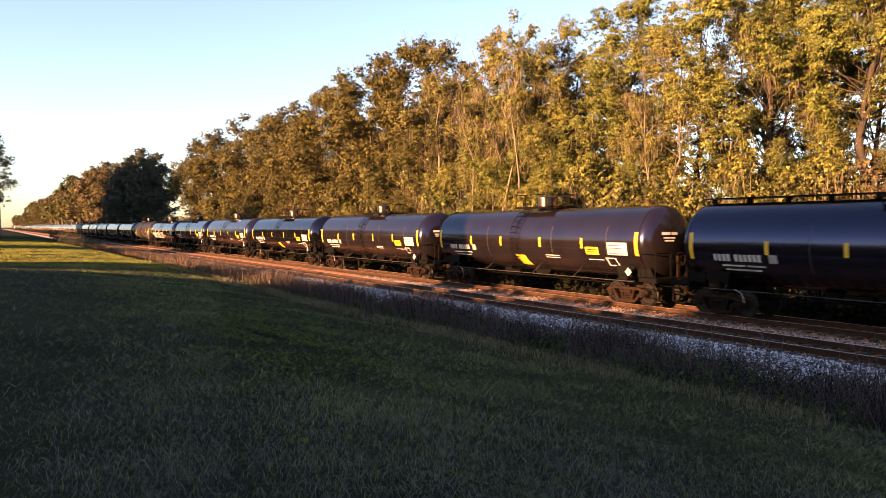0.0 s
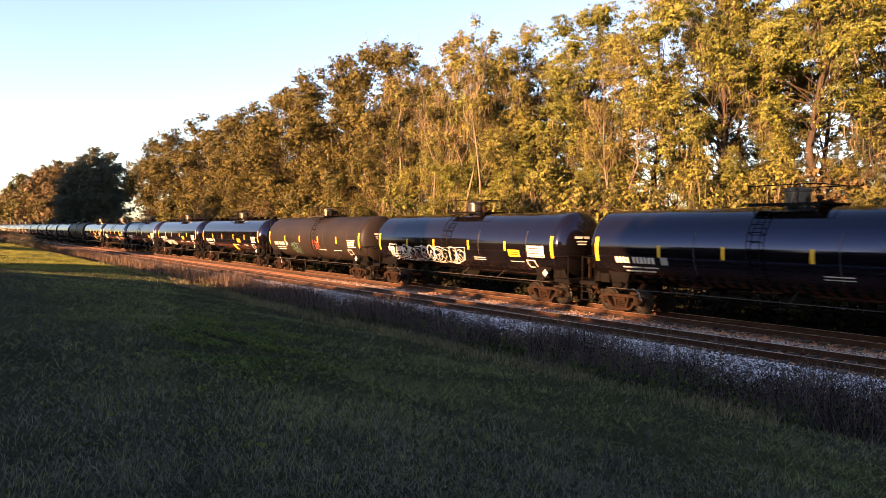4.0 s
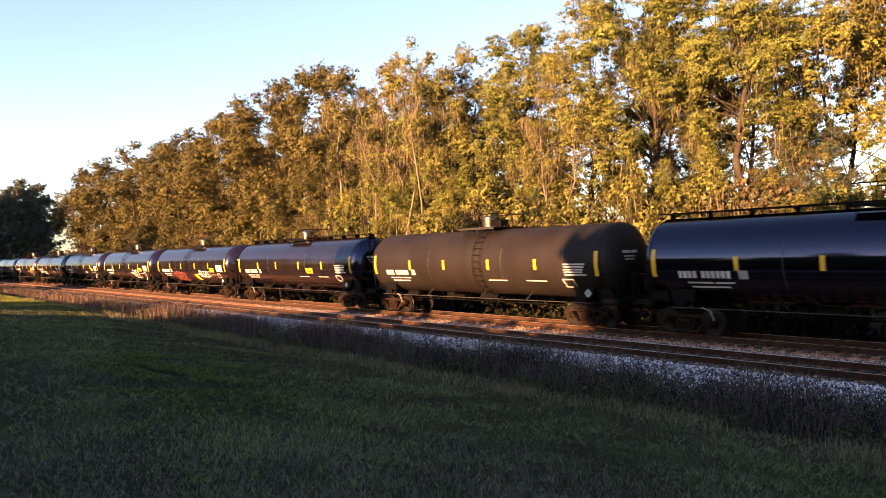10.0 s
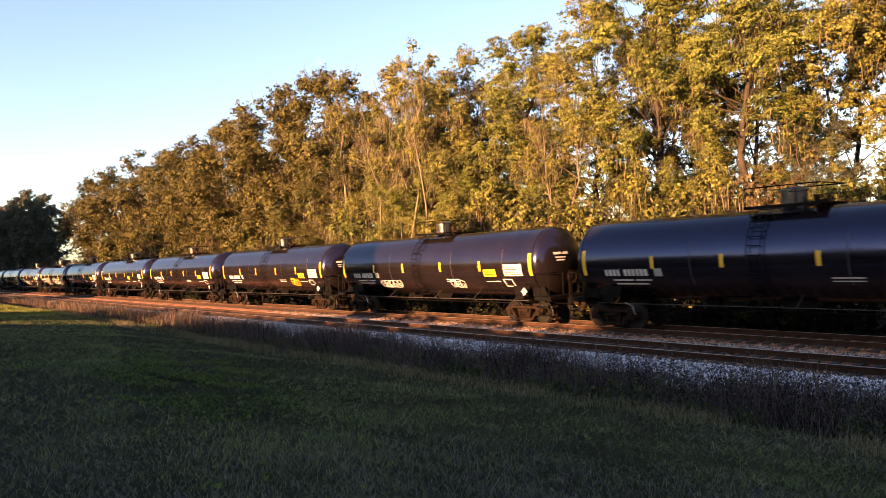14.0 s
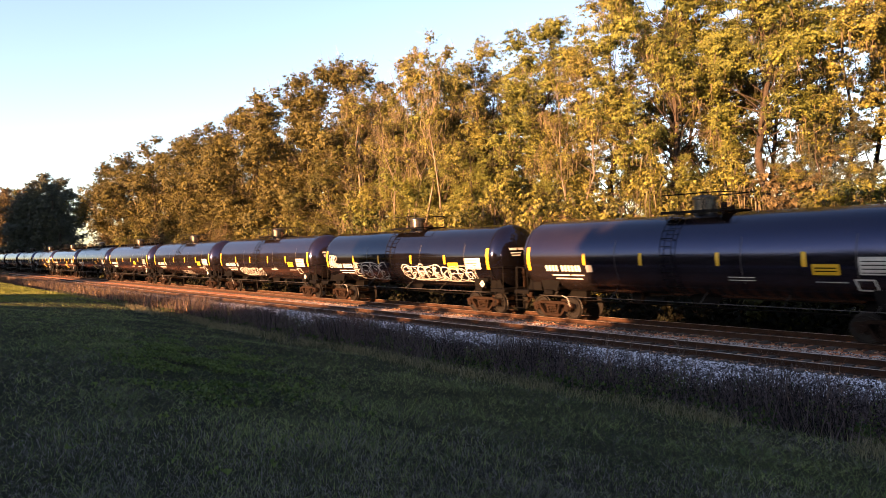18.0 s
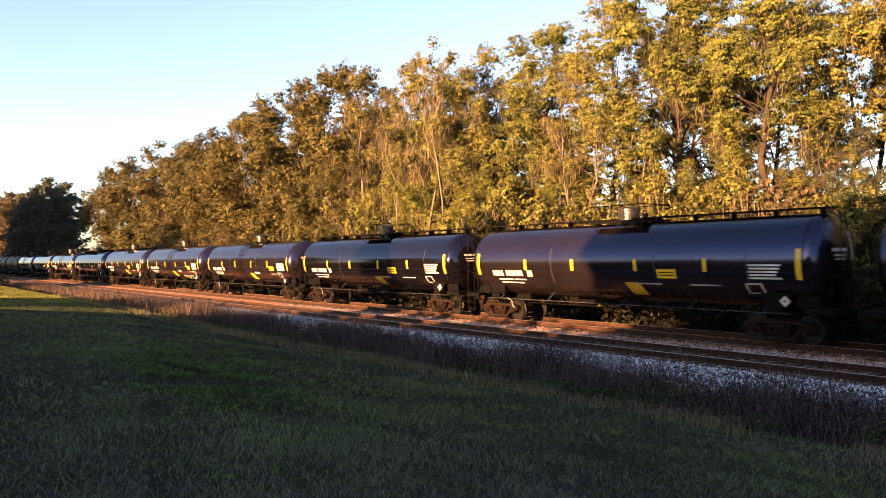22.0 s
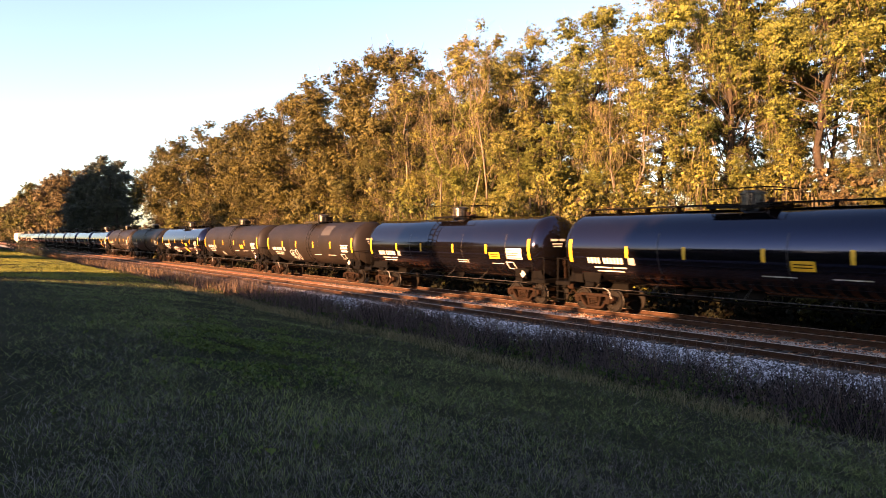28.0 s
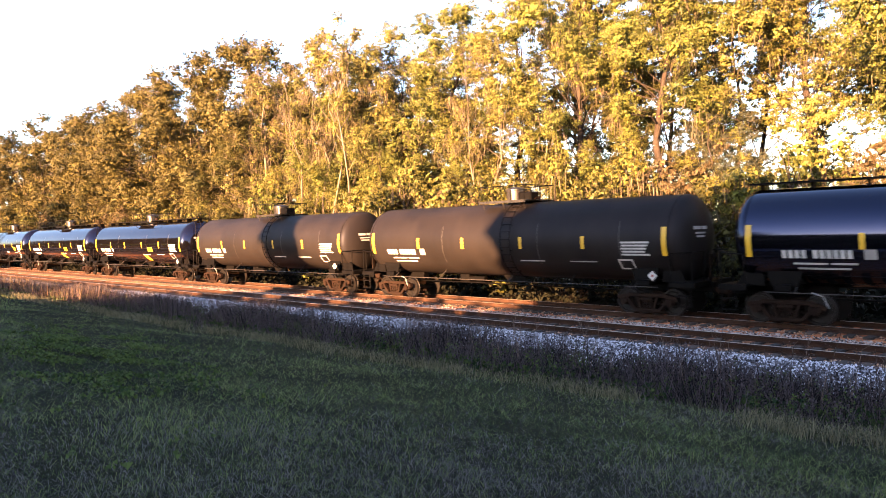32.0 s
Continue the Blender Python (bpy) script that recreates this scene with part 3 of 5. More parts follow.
def manway_platform_mesh():
    s = Shape()
    z = 4.34
    for d in (-1, 1):
        s.box((0.1, d * 0.78, z), (2.5, 0.46, 0.035), 0.0)
        s.box((0.1, d * 1.0, z - 0.04), (2.5, 0.04, 0.10), 0.0)
        for x in (-1.0, 0.1, 1.2):
            s.rod((x, d * 0.95, z), (x, d * 0.8, 3.95), 0.025, None, 6)
    s.box((1.2, 0, z), (0.4, 2.0, 0.035), 0.0)
    return s.mesh("manway_platform", M["black_steel"])


def manway_rail_mesh():
    s = Shape()
    z = 4.34
    for d in (-1, 1):
        for x in (-1.1, -0.35, 0.6, 1.3):
            s.rod((x, d * 1.0, z), (x, d * 1.0, z + 0.62), 0.02, None, 6)
        s.rod((-1.1, d * 1.0, z + 0.62), (1.3, d * 1.0, z + 0.62), 0.02, None, 6)
    s.rod((1.3, -1.0, z + 0.62), (1.3, 1.0, z + 0.62), 0.02, None, 6)
    return s.mesh("platform_rail", M["black_steel"])


P["platform"], P["platform_rail"] = manway_platform_mesh(), manway_rail_mesh()
P["platform_pale"] = manway_platform_mesh()
P["platform_pale"].materials[0] = M["cast_bare"]
P["manway"] = Shape().revolve([(4.0, 0.42), (4.76, 0.42), (4.77, 0.48), (4.84, 0.48), (4.86, 0.44), (4.92, 0.3), (4.94, 0.05)], 28, "z", (0.1, 0, 0)).mesh("manway", M["cast_bare"], False)
P["valve"] = Shape().rod((0.85, 0, 4.1), (0.85, 0, 4.52), 0.10, 0.10, 10).rod((0.85, 0, 4.5), (0.85, 0, 4.62), 0.14, 0.12, 10).box((0.98, 0.12, 4.4), (0.4, 0.3, 0.1), 0.02).rod((1.12, 0.2, 4.1), (1.12, 0.2, 4.5), 0.06).mesh("vent_valve", M["truck_steel"])
P["bonnet"] = Shape().box((0.75, 0, 4.5), (0.7, 0.62, 0.42), 0.05).mesh("valve_housing", M["black_steel"])
P["outlet"] = Shape().rod((0.2, 0, 1.3), (0.2, 0, 0.92), 0.16, 0.12, 12).box((0.2, 0, 0.96), (0.44, 0.3, 0.10), 0.02).plate([(-0.5, 1.2), (-0.2, 0.86), (0.6, 0.86), (0.9, 1.2)], -0.28, -0.24).mesh("bottom_outlet", M["black_steel"])


def walkway_mesh():
    s = Shape()
    s.box((0, 0, 4.42), (16.3, 0.56, 0.025), 0.0)
    for d in (-1, 1):
        s.box((0, d * 0.29, 4.425), (16.3, 0.03, 0.05), 0.0)
    for k in range(11):
        x = -7.8 + 1.56 * k
        s.box((x, 0, 4.32), (0.04, 0.34, 0.19), 0.0)
    return s.mesh("roof_walkway", M["black_steel"])


P["walkway"] = walkway_mesh()


def end_ladder_mesh():
    s = Shape()
    for y in (-0.75, -0.35):
        s.path([(8.66, y, 1.2), (8.66, y, 4.0), (8.1, y, 4.62), (8.1, y, 5.0)], 0.024)
    for k in range(10):
        s.rod((8.66, -0.75, 1.45 + 0.28 * k), (8.66, -0.35, 1.45 + 0.28 * k), 0.016, None, 5)
    return s.mesh("end_ladder", M["black_steel"])


P["end_ladder"] = end_ladder_mesh()


def side_pipe_mesh():
    s = Shape()
    s.rod((-7.3, -1.30, 1.02), (7.3, -1.30, 1.02), 0.016, None, 8)
    s.rod((-6.2, 1.30, 1.02), (6.2, 1.30, 1.02), 0.030, None, 8)
    for x in (-6.4, -3.4, 0.6, 3.6, 6.4):
        s.rod((x, -1.30, 1.02), (x, -0.75, 1.42), 0.022, None, 6)
        s.rod((x, 1.30, 1.02), (x, 0.75, 1.42), 0.022, None, 6)
    return s.mesh("side_pipe", M["pipe_steel"])


P["pipe"] = side_pipe_mesh()
P["rods"] = Shape().rod((-5.8, -0.35, 0.80), (5.8, -0.35, 0.80), 0.022).rod((-5.8, 0.3, 0.72), (5.8, 0.3, 0.72), 0.03).box((-3.0, 0.1, 0.95), (0.55, 0.4, 0.45), 0.05).rod((-2.4, -0.3, 0.95), (-1.5, -0.3, 0.95), 0.14, 0.14, 12).mesh("brake_rigging", M["black_steel"])
P["release_rod"] = Shape().path([(-5.9, -1.36, 1.06), (-5.55, -1.42, 0.95), (-5.42, -1.42, 0.62)], 0.018).mesh("release_rod", M["grey_paint"])


def stripe_meshes():
    tall = flat(patch(Shape(), -0.09, 0.09, 2.12, 3.12, 0, 8), "end_stripe", M["yellow"])
    short = flat(patch(Shape(), -0.075, 0.075, 2.36, 2.83, 0, 4), "side_stripe", M["yellow"])
    return tall, short


P["tall"], P["short"] = stripe_meshes()
P["seam"] = Shape().revolve([(-0.02, TANK_R - 0.02), (-0.015, TANK_R + 0.006), (0.015, TANK_R + 0.006), (0.02, TANK_R - 0.02)], 64, "x", (0, 0, TANK_Z)).mesh("seam_ring", M["black_steel"])


def bar(name, x0, x1, z0, z1, mat="white", skew=0.0):
    return flat(patch(Shape(), x0, x1, z0, z1, skew, max(1, int((z1 - z0) / 0.15))), name, M[mat])


def broken_bar(name, x0, pieces, z0, z1, width=0.135, pitch=0.185):
    s = Shape()
    for k in range(pieces):
        patch(s, x0 + k * pitch, x0 + k * pitch + width, z0, z1, 0, 2)
    return flat(s, name, M["white"])


P["mark_short"] = broken_bar("number_bar", 0.0, 4, 2.09, 2.34)
P["mark_long"] = broken_bar("number_bar", 0.88, 6, 2.09, 2.34)
P["mark_box"] = bar("number_bar", 2.24, 2.56, 2.07, 2.36, "grey_paint")
P["line_a"] = bar("small_bar", 0.0, 0.95, 1.90, 1.96)
P["line_b"] = bar("small_bar", 1.05, 1.75, 1.90, 1.96)
P["line_c"] = bar("small_bar", 0.1, 1.55, 1.75, 1.81)
for _k in range(5):
    P["data%d" % _k] = bar("data_bar", 0.03 * (_k % 2), 1.12 - 0.06 * ((_k * 3) % 4), 2.13 + 0.108 * _k, 2.195 + 0.108 * _k)
P["panel_solid"] = flat(patch(Shape(), 0, 1.15, 2.12, 2.66, 0, 3, 0.007), "data_panel", M["white"])
for _k in range(4):
    P["panel_line%d" % _k] = flat(patch(Shape(), 0.06, 1.08 - 0.09 * ((_k * 3) % 4), 2.17 + 0.115 * _k, 2.20 + 0.115 * _k, 0, 1, 0.011), "data_bar", M["black_steel"])
P["rect"] = flat(patch(Shape(), 0, 0.82, 2.10, 2.44, 0, 3), "yellow_plate", M["yellow"])
P["rect_text"] = flat(patch(Shape(), 0.08, 0.74, 2.30, 2.34, 0, 1, 0.011), "plate_bar", M["black_steel"])
P["rect_text_low"] = flat(patch(Shape(), 0.08, 0.74, 2.20, 2.24, 0, 1, 0.011), "plate_bar", M["black_steel"])
P["para"] = flat(patch(Shape(), 0, 0.70, 1.42, 1.92, 0.16, 5), "yellow_slant", M["yellow"])
P["dash_short"] = bar("notice_bar", 0, 0.95, 1.96, 2.0)
P["dash_low"] = bar("notice_bar", 0, 0.95, 1.86, 1.895)
P["dash"] = bar("notice_bar", 0, 1.2, 1.86, 1.905)
P["box_mark"] = flat(patch(patch(patch(patch(Shape(), 0, 0.6, 1.62, 1.67, 0.08, 1), 0, 0.6, 1.94, 1.99, 0.0, 1), 0, 0.06, 1.67, 1.94, 0.04, 2), 0.54, 0.6, 1.67, 1.94, 0.04, 2), "boxed_mark", M["white"])
P["tick"] = flat(patch(Shape(), -0.014, 0.014, 1.75, 3.35, 0, 10, 0.005), "seam_mark", M["tank_patch"])
P["placard"] = Shape().plate([(0, 1.25), (0.18, 1.43), (0, 1.61), (-0.18, 1.43)], -1.475, -1.465).mesh("hazard_placard", M["white"])
P["placard_mark"] = Shape().plate([(0, 1.37), (0.07, 1.43), (0, 1.49), (-0.07, 1.43)], -1.482, -1.477).mesh("placard_mark", M["red_paint"])


def head_bar(y, z, w, h):
    pts = []
    for zz in (z - h / 2, z + h / 2):
        for yy in (y - w / 2, y + w / 2):
            q = min(0.98, (yy ** 2 + (zz - TANK_Z) ** 2) / TANK_R ** 2)
            pts.append((7.85 + 0.62 * math.sqrt(1 - q) + 0.014, yy, zz))
    return mesh_from("head_bar", pts, [(0, 1, 3, 2)], M["white"])


def bogie(parent, x):
    b = part("bogie", P["bolster"], parent, "cast steel two-axle bogie", (x, 0, 0))
    for s in (-1, 1):
        f = part("side_frame", P["side_frame"], b, "", (0, s * 1.0, 0))
        if s > 0:
            f.rotation_euler = (0, 0, math.pi)
    for s in (-1, 1):
        part("wheelset", P["wheelset"], b, "", (s * 0.89, 0, WHEEL_R))
    return b


def tank_car(style, label, at):
    """style: 'plain' with a side ladder, 'walk' with a roof walkway and end ladder, 'dull' an older weathered car."""
    c = thing("tank_car", label, "tank car", "cars of the passing train", at)
    part("tank", P["tank"], c, "round-ended steel tank")
    for s in (0, 1):
        turn = Euler((0, 0, math.pi * s))
        for name, key in (("stub_sill", "sill"), ("coupler", "coupler"), ("end_platform", "end_platform"), ("end_handrail", "end_rail"), ("end_handrail", "end_rail_b")):
            part(name, P[key], c).rotation_euler = turn
    for x in (6.75, -6.75):
        bogie(c, x)
    part("brake_wheel", P["brake_wheel"], c)
    pl = part("manway_platform", P["platform_pale" if style == "dull" else "platform"], c)
    part("platform_rail", P["platform_rail"], pl)
    part("manway", P["manway"], c, "bare metal manway nozzle with a lid")
    part("vent_valve", P["valve"], c)
    part("bottom_outlet", P["outlet"], c)
    part("side_pipe", P["pipe"], c)
    part("brake_rigging", P["rods"], c)
    part("release_rod", P["release_rod"], c, "pale bent steel rod")
    if style == "walk":
        part("roof_walkway", P["walkway"], c)
        part("end_ladder", P["end_ladder"], c)
    else:
        lad = part("side_ladder", P["ladder"], c)
        if style == "dull":
            lad.location = (1.3, 0, 0)
            part("valve_housing", P["bonnet"], c)
    for x in (-7.68, 7.68):
        part("end_stripe", P["tall"], c, "yellow reflective strip", (x, 0, 0))
    for x in (-4.5, -1.74, 1.45, 4.4):
        part("side_stripe", P["short"], c, "yellow reflective strip", (x, 0, 0))
    for x in (-7.82, 7.82):
        part("seam_ring", P["seam"], c, "", (x, 0, 0))
    for x in (-2.95, 2.3, 5.95):
        part("seam_mark", P["tick"], c, "", (x, 0, 0))
    for key in ("mark_short", "mark_long"):
        tagged(part("number_bar", P[key], c, "row of small white painted bars", (-6.7, 0, 0)), kind="stuff")
    part("number_bar", P["mark_box"], c, "white painted bar", (-6.7, 0, 0))
    for key in ("line_a", "line_b", "line_c"):
        part("small_bar", P[key], c, "", (-6.4, 0, 0))
    if style == "plain":
        panel = part("data_panel", P["panel_solid"], c, "white painted data panel with dark bars", (6.0, 0, 0))
        for k in range(4):
            part("data_bar", P["panel_line%d" % k], panel)
    else:
        for k in range(5):
            part("data_bar", P["data%d" % k], c, "", (6.0, 0, 0))
    if style != "dull":
        yp = part("yellow_plate", P["rect"], c, "yellow notice plate with dark bars", (2.4 if style == "walk" else 4.62, 0, 0))
        for key in ("rect_text", "rect_text_low"):
            part("plate_bar", P[key], yp)
    if style == "plain":
        for key, x in (("dash_short", 1.75), ("dash_low", 1.75), ("dash_low", 4.66)):
            part("notice_bar", P[key], c, "", (x, 0, 0))
    else:
        for x in (1.3, 3.7):
            part("notice_bar", P["dash"], c, "", (x, 0, 0))
    part("boxed_mark", P["box_mark"], c, "", (5.8, 0, 0))
    pc = part("hazard_placard", P["placard"], c, "white diamond hazard placard", (7.2, 0, 0))
    part("placard_mark", P["placard_mark"], pc)
    for y, z, w, h in ((-0.55, 3.06, 0.42, 0.11), (-0.10, 3.06, 0.36, 0.11), (-0.38, 2.88, 0.6, 0.06), (-0.38, 2.76, 0.5, 0.06)):
        part("head_bar", head_bar(y, z, w, h), c)
    return c


def find(car, name):
    return next((o for o in car.children if o.name.split(".")[0] == name), None)


def stroke(s, pts, width, lift):
    """A sprayed line of even width through (x, z) points on the shell."""
    row, n = [], len(pts)
    for j, (x, z) in enumerate(pts):
        q, p = pts[min(j + 1, n - 1)], pts[max(j - 1, 0)]
        d = math.hypot(q[0] - p[0], q[1] - p[1]) or 1.0
        nx, nz = -(q[1] - p[1]) / d * width, (q[0] - p[0]) / d * width
        row += [on_tank(x + nx, z + nz, lift), on_tank(x - nx, z - nz, lift)]
    s.add(row, [(2 * j, 2 * j + 1, 2 * j + 3, 2 * j + 2) for j in range(n - 1)])


def graffiti(car, x0, x1, z0, z1, colour, seed, filled=False):
    """Sprayed blocks: jagged closed outlines that lean and overlap, each with an inner slash, and loose lines under them."""
    rng = random.Random(seed)
    s = Shape()
    high = z1 - z0
    n = max(3, int((x1 - x0) / (0.62 * high + 0.12)))
    step = (x1 - x0) / n
    for k in range(n):
        cx, cz = x0 + step * (k + 0.5), (z0 + z1) / 2 + rng.uniform(-0.06, 0.06) * high
        hw, hz, lean = step * rng.uniform(0.52, 0.68), high * rng.uniform(0.40, 0.52), rng.uniform(-0.1, 0.25) * high
        corners = []
        m = rng.randint(7, 10)
        for j in range(m):
            a = 6.283 * (j + rng.uniform(-0.25, 0.25)) / m
            r = rng.uniform(0.72, 1.08) * (1.18 if j % 2 else 0.92)
            u, v = max(-1, min(1, 1.25 * r * math.cos(a))), max(-1, min(1, 1.25 * r * math.sin(a)))
            corners.append((cx + hw * u + lean * v * 0.5, cz + hz * v))
        corners.append(corners[0])
        width = rng.uniform(0.016, 0.028) * (0.6 + 0.5 * high)
        line = []
        for p, q in zip(corners, corners[1:]):
            line += [(p[0] + (q[0] - p[0]) * i / 3, p[1] + (q[1] - p[1]) * i / 3) for i in range(3)]
        stroke(s, line + [corners[0]], width, 0.010 + 0.0006 * k)
        if filled:
            width *= 2.0
        # a loop across it, then the hollow inside
        a0, turn = rng.uniform(0, 6.28), rng.choice((-1, 1)) * rng.uniform(3.0, 5.5)
        stroke(s, [(cx + 0.7 * hw * (1 + 0.25 * math.sin(3 * (a0 + turn * j / 12))) * math.cos(a0 + turn * j / 12), cz + 0.7 * hz * math.sin(a0 + turn * j / 12)) for j in range(13)], width * 0.9, 0.011 + 0.0006 * k)
        a = rng.uniform(-0.4, 0.4)
        stroke(s, [(cx + lean * v * 0.5 + hw * a * 0.5 + hw * 0.35 * math.sin(3 * v + k), cz + hz * 0.55 * v) for v in (-1, -0.6, -0.2, 0.2, 0.6, 1)][:rng.randint(4, 6)], width * 0.8, 0.012 + 0.0006 * k)
        if rng.random() < 0.5:
            stroke(s, [(cx - hw * 0.5 + hw * t, cz + hz * rng.uniform(-0.1, 0.1)) for t in (0, 0.35, 0.7)], width * 0.7, 0.014 + 0.0006 * k)
    if x1 - x0 > 1.5:
        for i in range(2):
            z = z0 - 0.02 + 0.06 * i
            stroke(s, [(x0 + (x1 - x0) * (0.1 + 0.8 * t / 9), z + 0.03 * math.sin(t * 1.7 + i)) for t in range(10)], 0.010, 0.010 + 0.002 * i)
    return tagged(part("graffiti", flat(s, "graffiti", M[colour]), car, "sprayed " + colour.split("_")[0] + " lettering-like scrawl"), kind="stuff")


PLAIN = "glossy black railway tank car with yellow strips"
WALK = "black railway tank car with roof walkway"
DULL = "weathered brown-grey railway tank car with side ladder"
# style of every car from the front of the train, and what is painted on it
STYLES = ("walk plain plain plain plain plain plain dull walk walk plain plain walk dull walk plain plain plain plain plain plain "
          "walk plain plain plain plain walk walk walk plain plain walk walk plain walk plain dull dull walk dull dull "
          "walk walk plain walk plain plain walk plain plain plain").split()
NEW_LOOK = {3, 5, 6, 8, 9, 11, 12, 23, 28, 32, 33, 34, 35, 38, 41, 42, 43, 44, 45, 46, 47, 48, 49, 50}
SLANTED = {1: -0.65, 3: -0.65, 8: 0.8, 10: 0.8, 12: 0.8, 15: 0.9, 27: 0.8, 28: 0.8, 29: 0.8, 30: 0.0, 31: 0.8, 38: 2.0, 41: 1.2, 42: 1.0, 44: 0.9, 47: 0.9}
SPRAYED = {6: [(-6.5, 1.0, 1.6, 2.5, "white", 11)], 7: [(-3.4, -2.0, 1.5, 2.3, "green_paint", 12), (0.6, 1.6, 1.9, 2.5, "red_paint", 17)],
           9: [(-4.7, -2.9, 1.5, 1.95, "white", 13, True), (-2.7, -0.9, 1.5, 1.95, "white", 33, True)], 15: [(-4.0, -0.9, 1.35, 2.15, "red_paint", 14), (2.2, 4.4, 1.7, 2.2, "white", 15)],
           16: [(2.3, 4.2, 1.4, 2.3, "white", 16)], 18: [(-4.2, -2.2, 1.55, 1.95, "white", 18), (2.0, 3.0, 1.55, 1.95, "white", 19)],
           19: [(3.4, 4.4, 1.6, 2.1, "yellow", 20)], 23: [(-7.4, -6.6, 2.1, 2.9, "white", 21), (-4.6, -1.0, 1.45, 2.45, "white", 22), (0.6, 6.6, 1.5, 2.3, "white", 23)],
           24: [(-4.2, 0.0, 1.4, 2.0, "white", 24)], 25: [(-0.6, 2.0, 1.2, 1.6, "grey_paint", 29)], 30: [(2.4, 5.2, 1.2, 1.55, "white", 25)],
           36: [(-3.2, -1.6, 1.4, 2.2, "white", 26)], 37: [(-3.0, -2.4, 1.4, 1.7, "white", 27)], 38: [(-3.0, -0.9, 1.4, 2.0, "white", 28)], 11: [(2.0, 3.4, 1.5, 1.9, "grey_paint", 31)]}
first = {}
CARS = []
for k, style in enumerate(STYLES):
    at = (CAR_X[k], TRAIN_TRACK, 0)
    text = {"plain": PLAIN, "walk": WALK, "dull": DULL}[style]
    if style in first:
        car = copy_thing(first[style], pose(*at))
    else:
        car = first[style] = tank_car(style, text, at)
    CARS.append(car)
for k, (car, style) in enumerate(zip(CARS, STYLES)):
    shell = find(car, "tank")
    slot = shell.material_slots[0]
    slot.link = "OBJECT"
    slot.material = M["tank_matte"] if style == "dull" else M["tank_new"] if k in NEW_LOOK else M["tank_gloss"]
    extras = []
    if k in SLANTED:
        part("yellow_slant", P["para"], car, "slanted yellow painted plate", (SLANTED[k], 0, 0))
        extras.append("slanted yellow plate")
    for g in SPRAYED.get(k, ()):
        graffiti(car, *g)
        extras.append("graffiti")
    if extras:
        car["label"] = car["label"] + " and " + extras[-1]
part("yellow_plate", P["rect"], CARS[37], "yellow notice plate", (3.1, 0, 0))
part("grey_patch", flat(patch(Shape(), 0.0, 1.5, 3.3, 4.0, 0, 5), "grey_patch", M["tank_patch"]), CARS[36], "lighter grey repainted patch", (2.6, 0, 0))


# ---- last car: white covered hopper ----
def hopper_car(at):
    c = thing("hopper_car", "white covered hopper car at the end of the train", "hopper car", "cars of the passing train", at)
    s = Shape()
    n, hw = 12, 1.55
    prof = [(-hw, 1.3), (-hw, 3.9)] + [(-hw * math.cos(math.pi * i / n), 3.9 + 0.65 * math.sin(math.pi * i / n)) for i in range(1, n)] + [(hw, 3.9), (hw, 1.3)]
    k = len(prof)
    pts = [(x, y, z) for x in (-7.9, 7.9) for y, z in prof]
    s.add(pts, [(i, i + 1, k + i + 1, k + i) for i in range(k - 1)] + [tuple(range(k)), tuple(range(2 * k - 1, k - 1, -1)), (0, k, 2 * k - 1, k - 1)])
    body = part("hopper_body", s.mesh("hopper_body", M["hopper_white"]), c, "white painted steel body")
    for i in range(14):
        for d in (-1, 1):
            part("rib", Shape().box((-7.5 + i * 1.15, d * 1.58, 2.6), (0.1, 0.08, 2.5), 0.01).mesh("rib", M["hopper_white"]), body)
    for x in (-4.5, 0, 4.5):
        s = Shape()
        s.add([(x - 2.1, -1.4, 1.3), (x + 2.1, -1.4, 1.3), (x + 2.1, 1.4, 1.3), (x - 2.1, 1.4, 1.3), (x - 0.4, -0.5, 0.5), (x + 0.4, -0.5, 0.5), (x + 0.4, 0.5, 0.5), (x - 0.4, 0.5, 0.5)],
              [(3, 2, 1, 0), (4, 5, 6, 7), (0, 1, 5, 4), (1, 2, 6, 5), (2, 3, 7, 6), (3, 0, 4, 7)])
        part("discharge_bay", s.mesh("discharge_bay", M["hopper_white"]), c)
    for s in (0, 1):
        part("coupler", P["coupler"], c).rotation_euler = (0, 0, math.pi * s)
        part("stub_sill", P["sill"], c).rotation_euler = (0, 0, math.pi * s)
    for x in (6.75, -6.75):
        bogie(c, x)
    return c


CARS.append(hopper_car((CAR_X[51], TRAIN_TRACK, 0)))


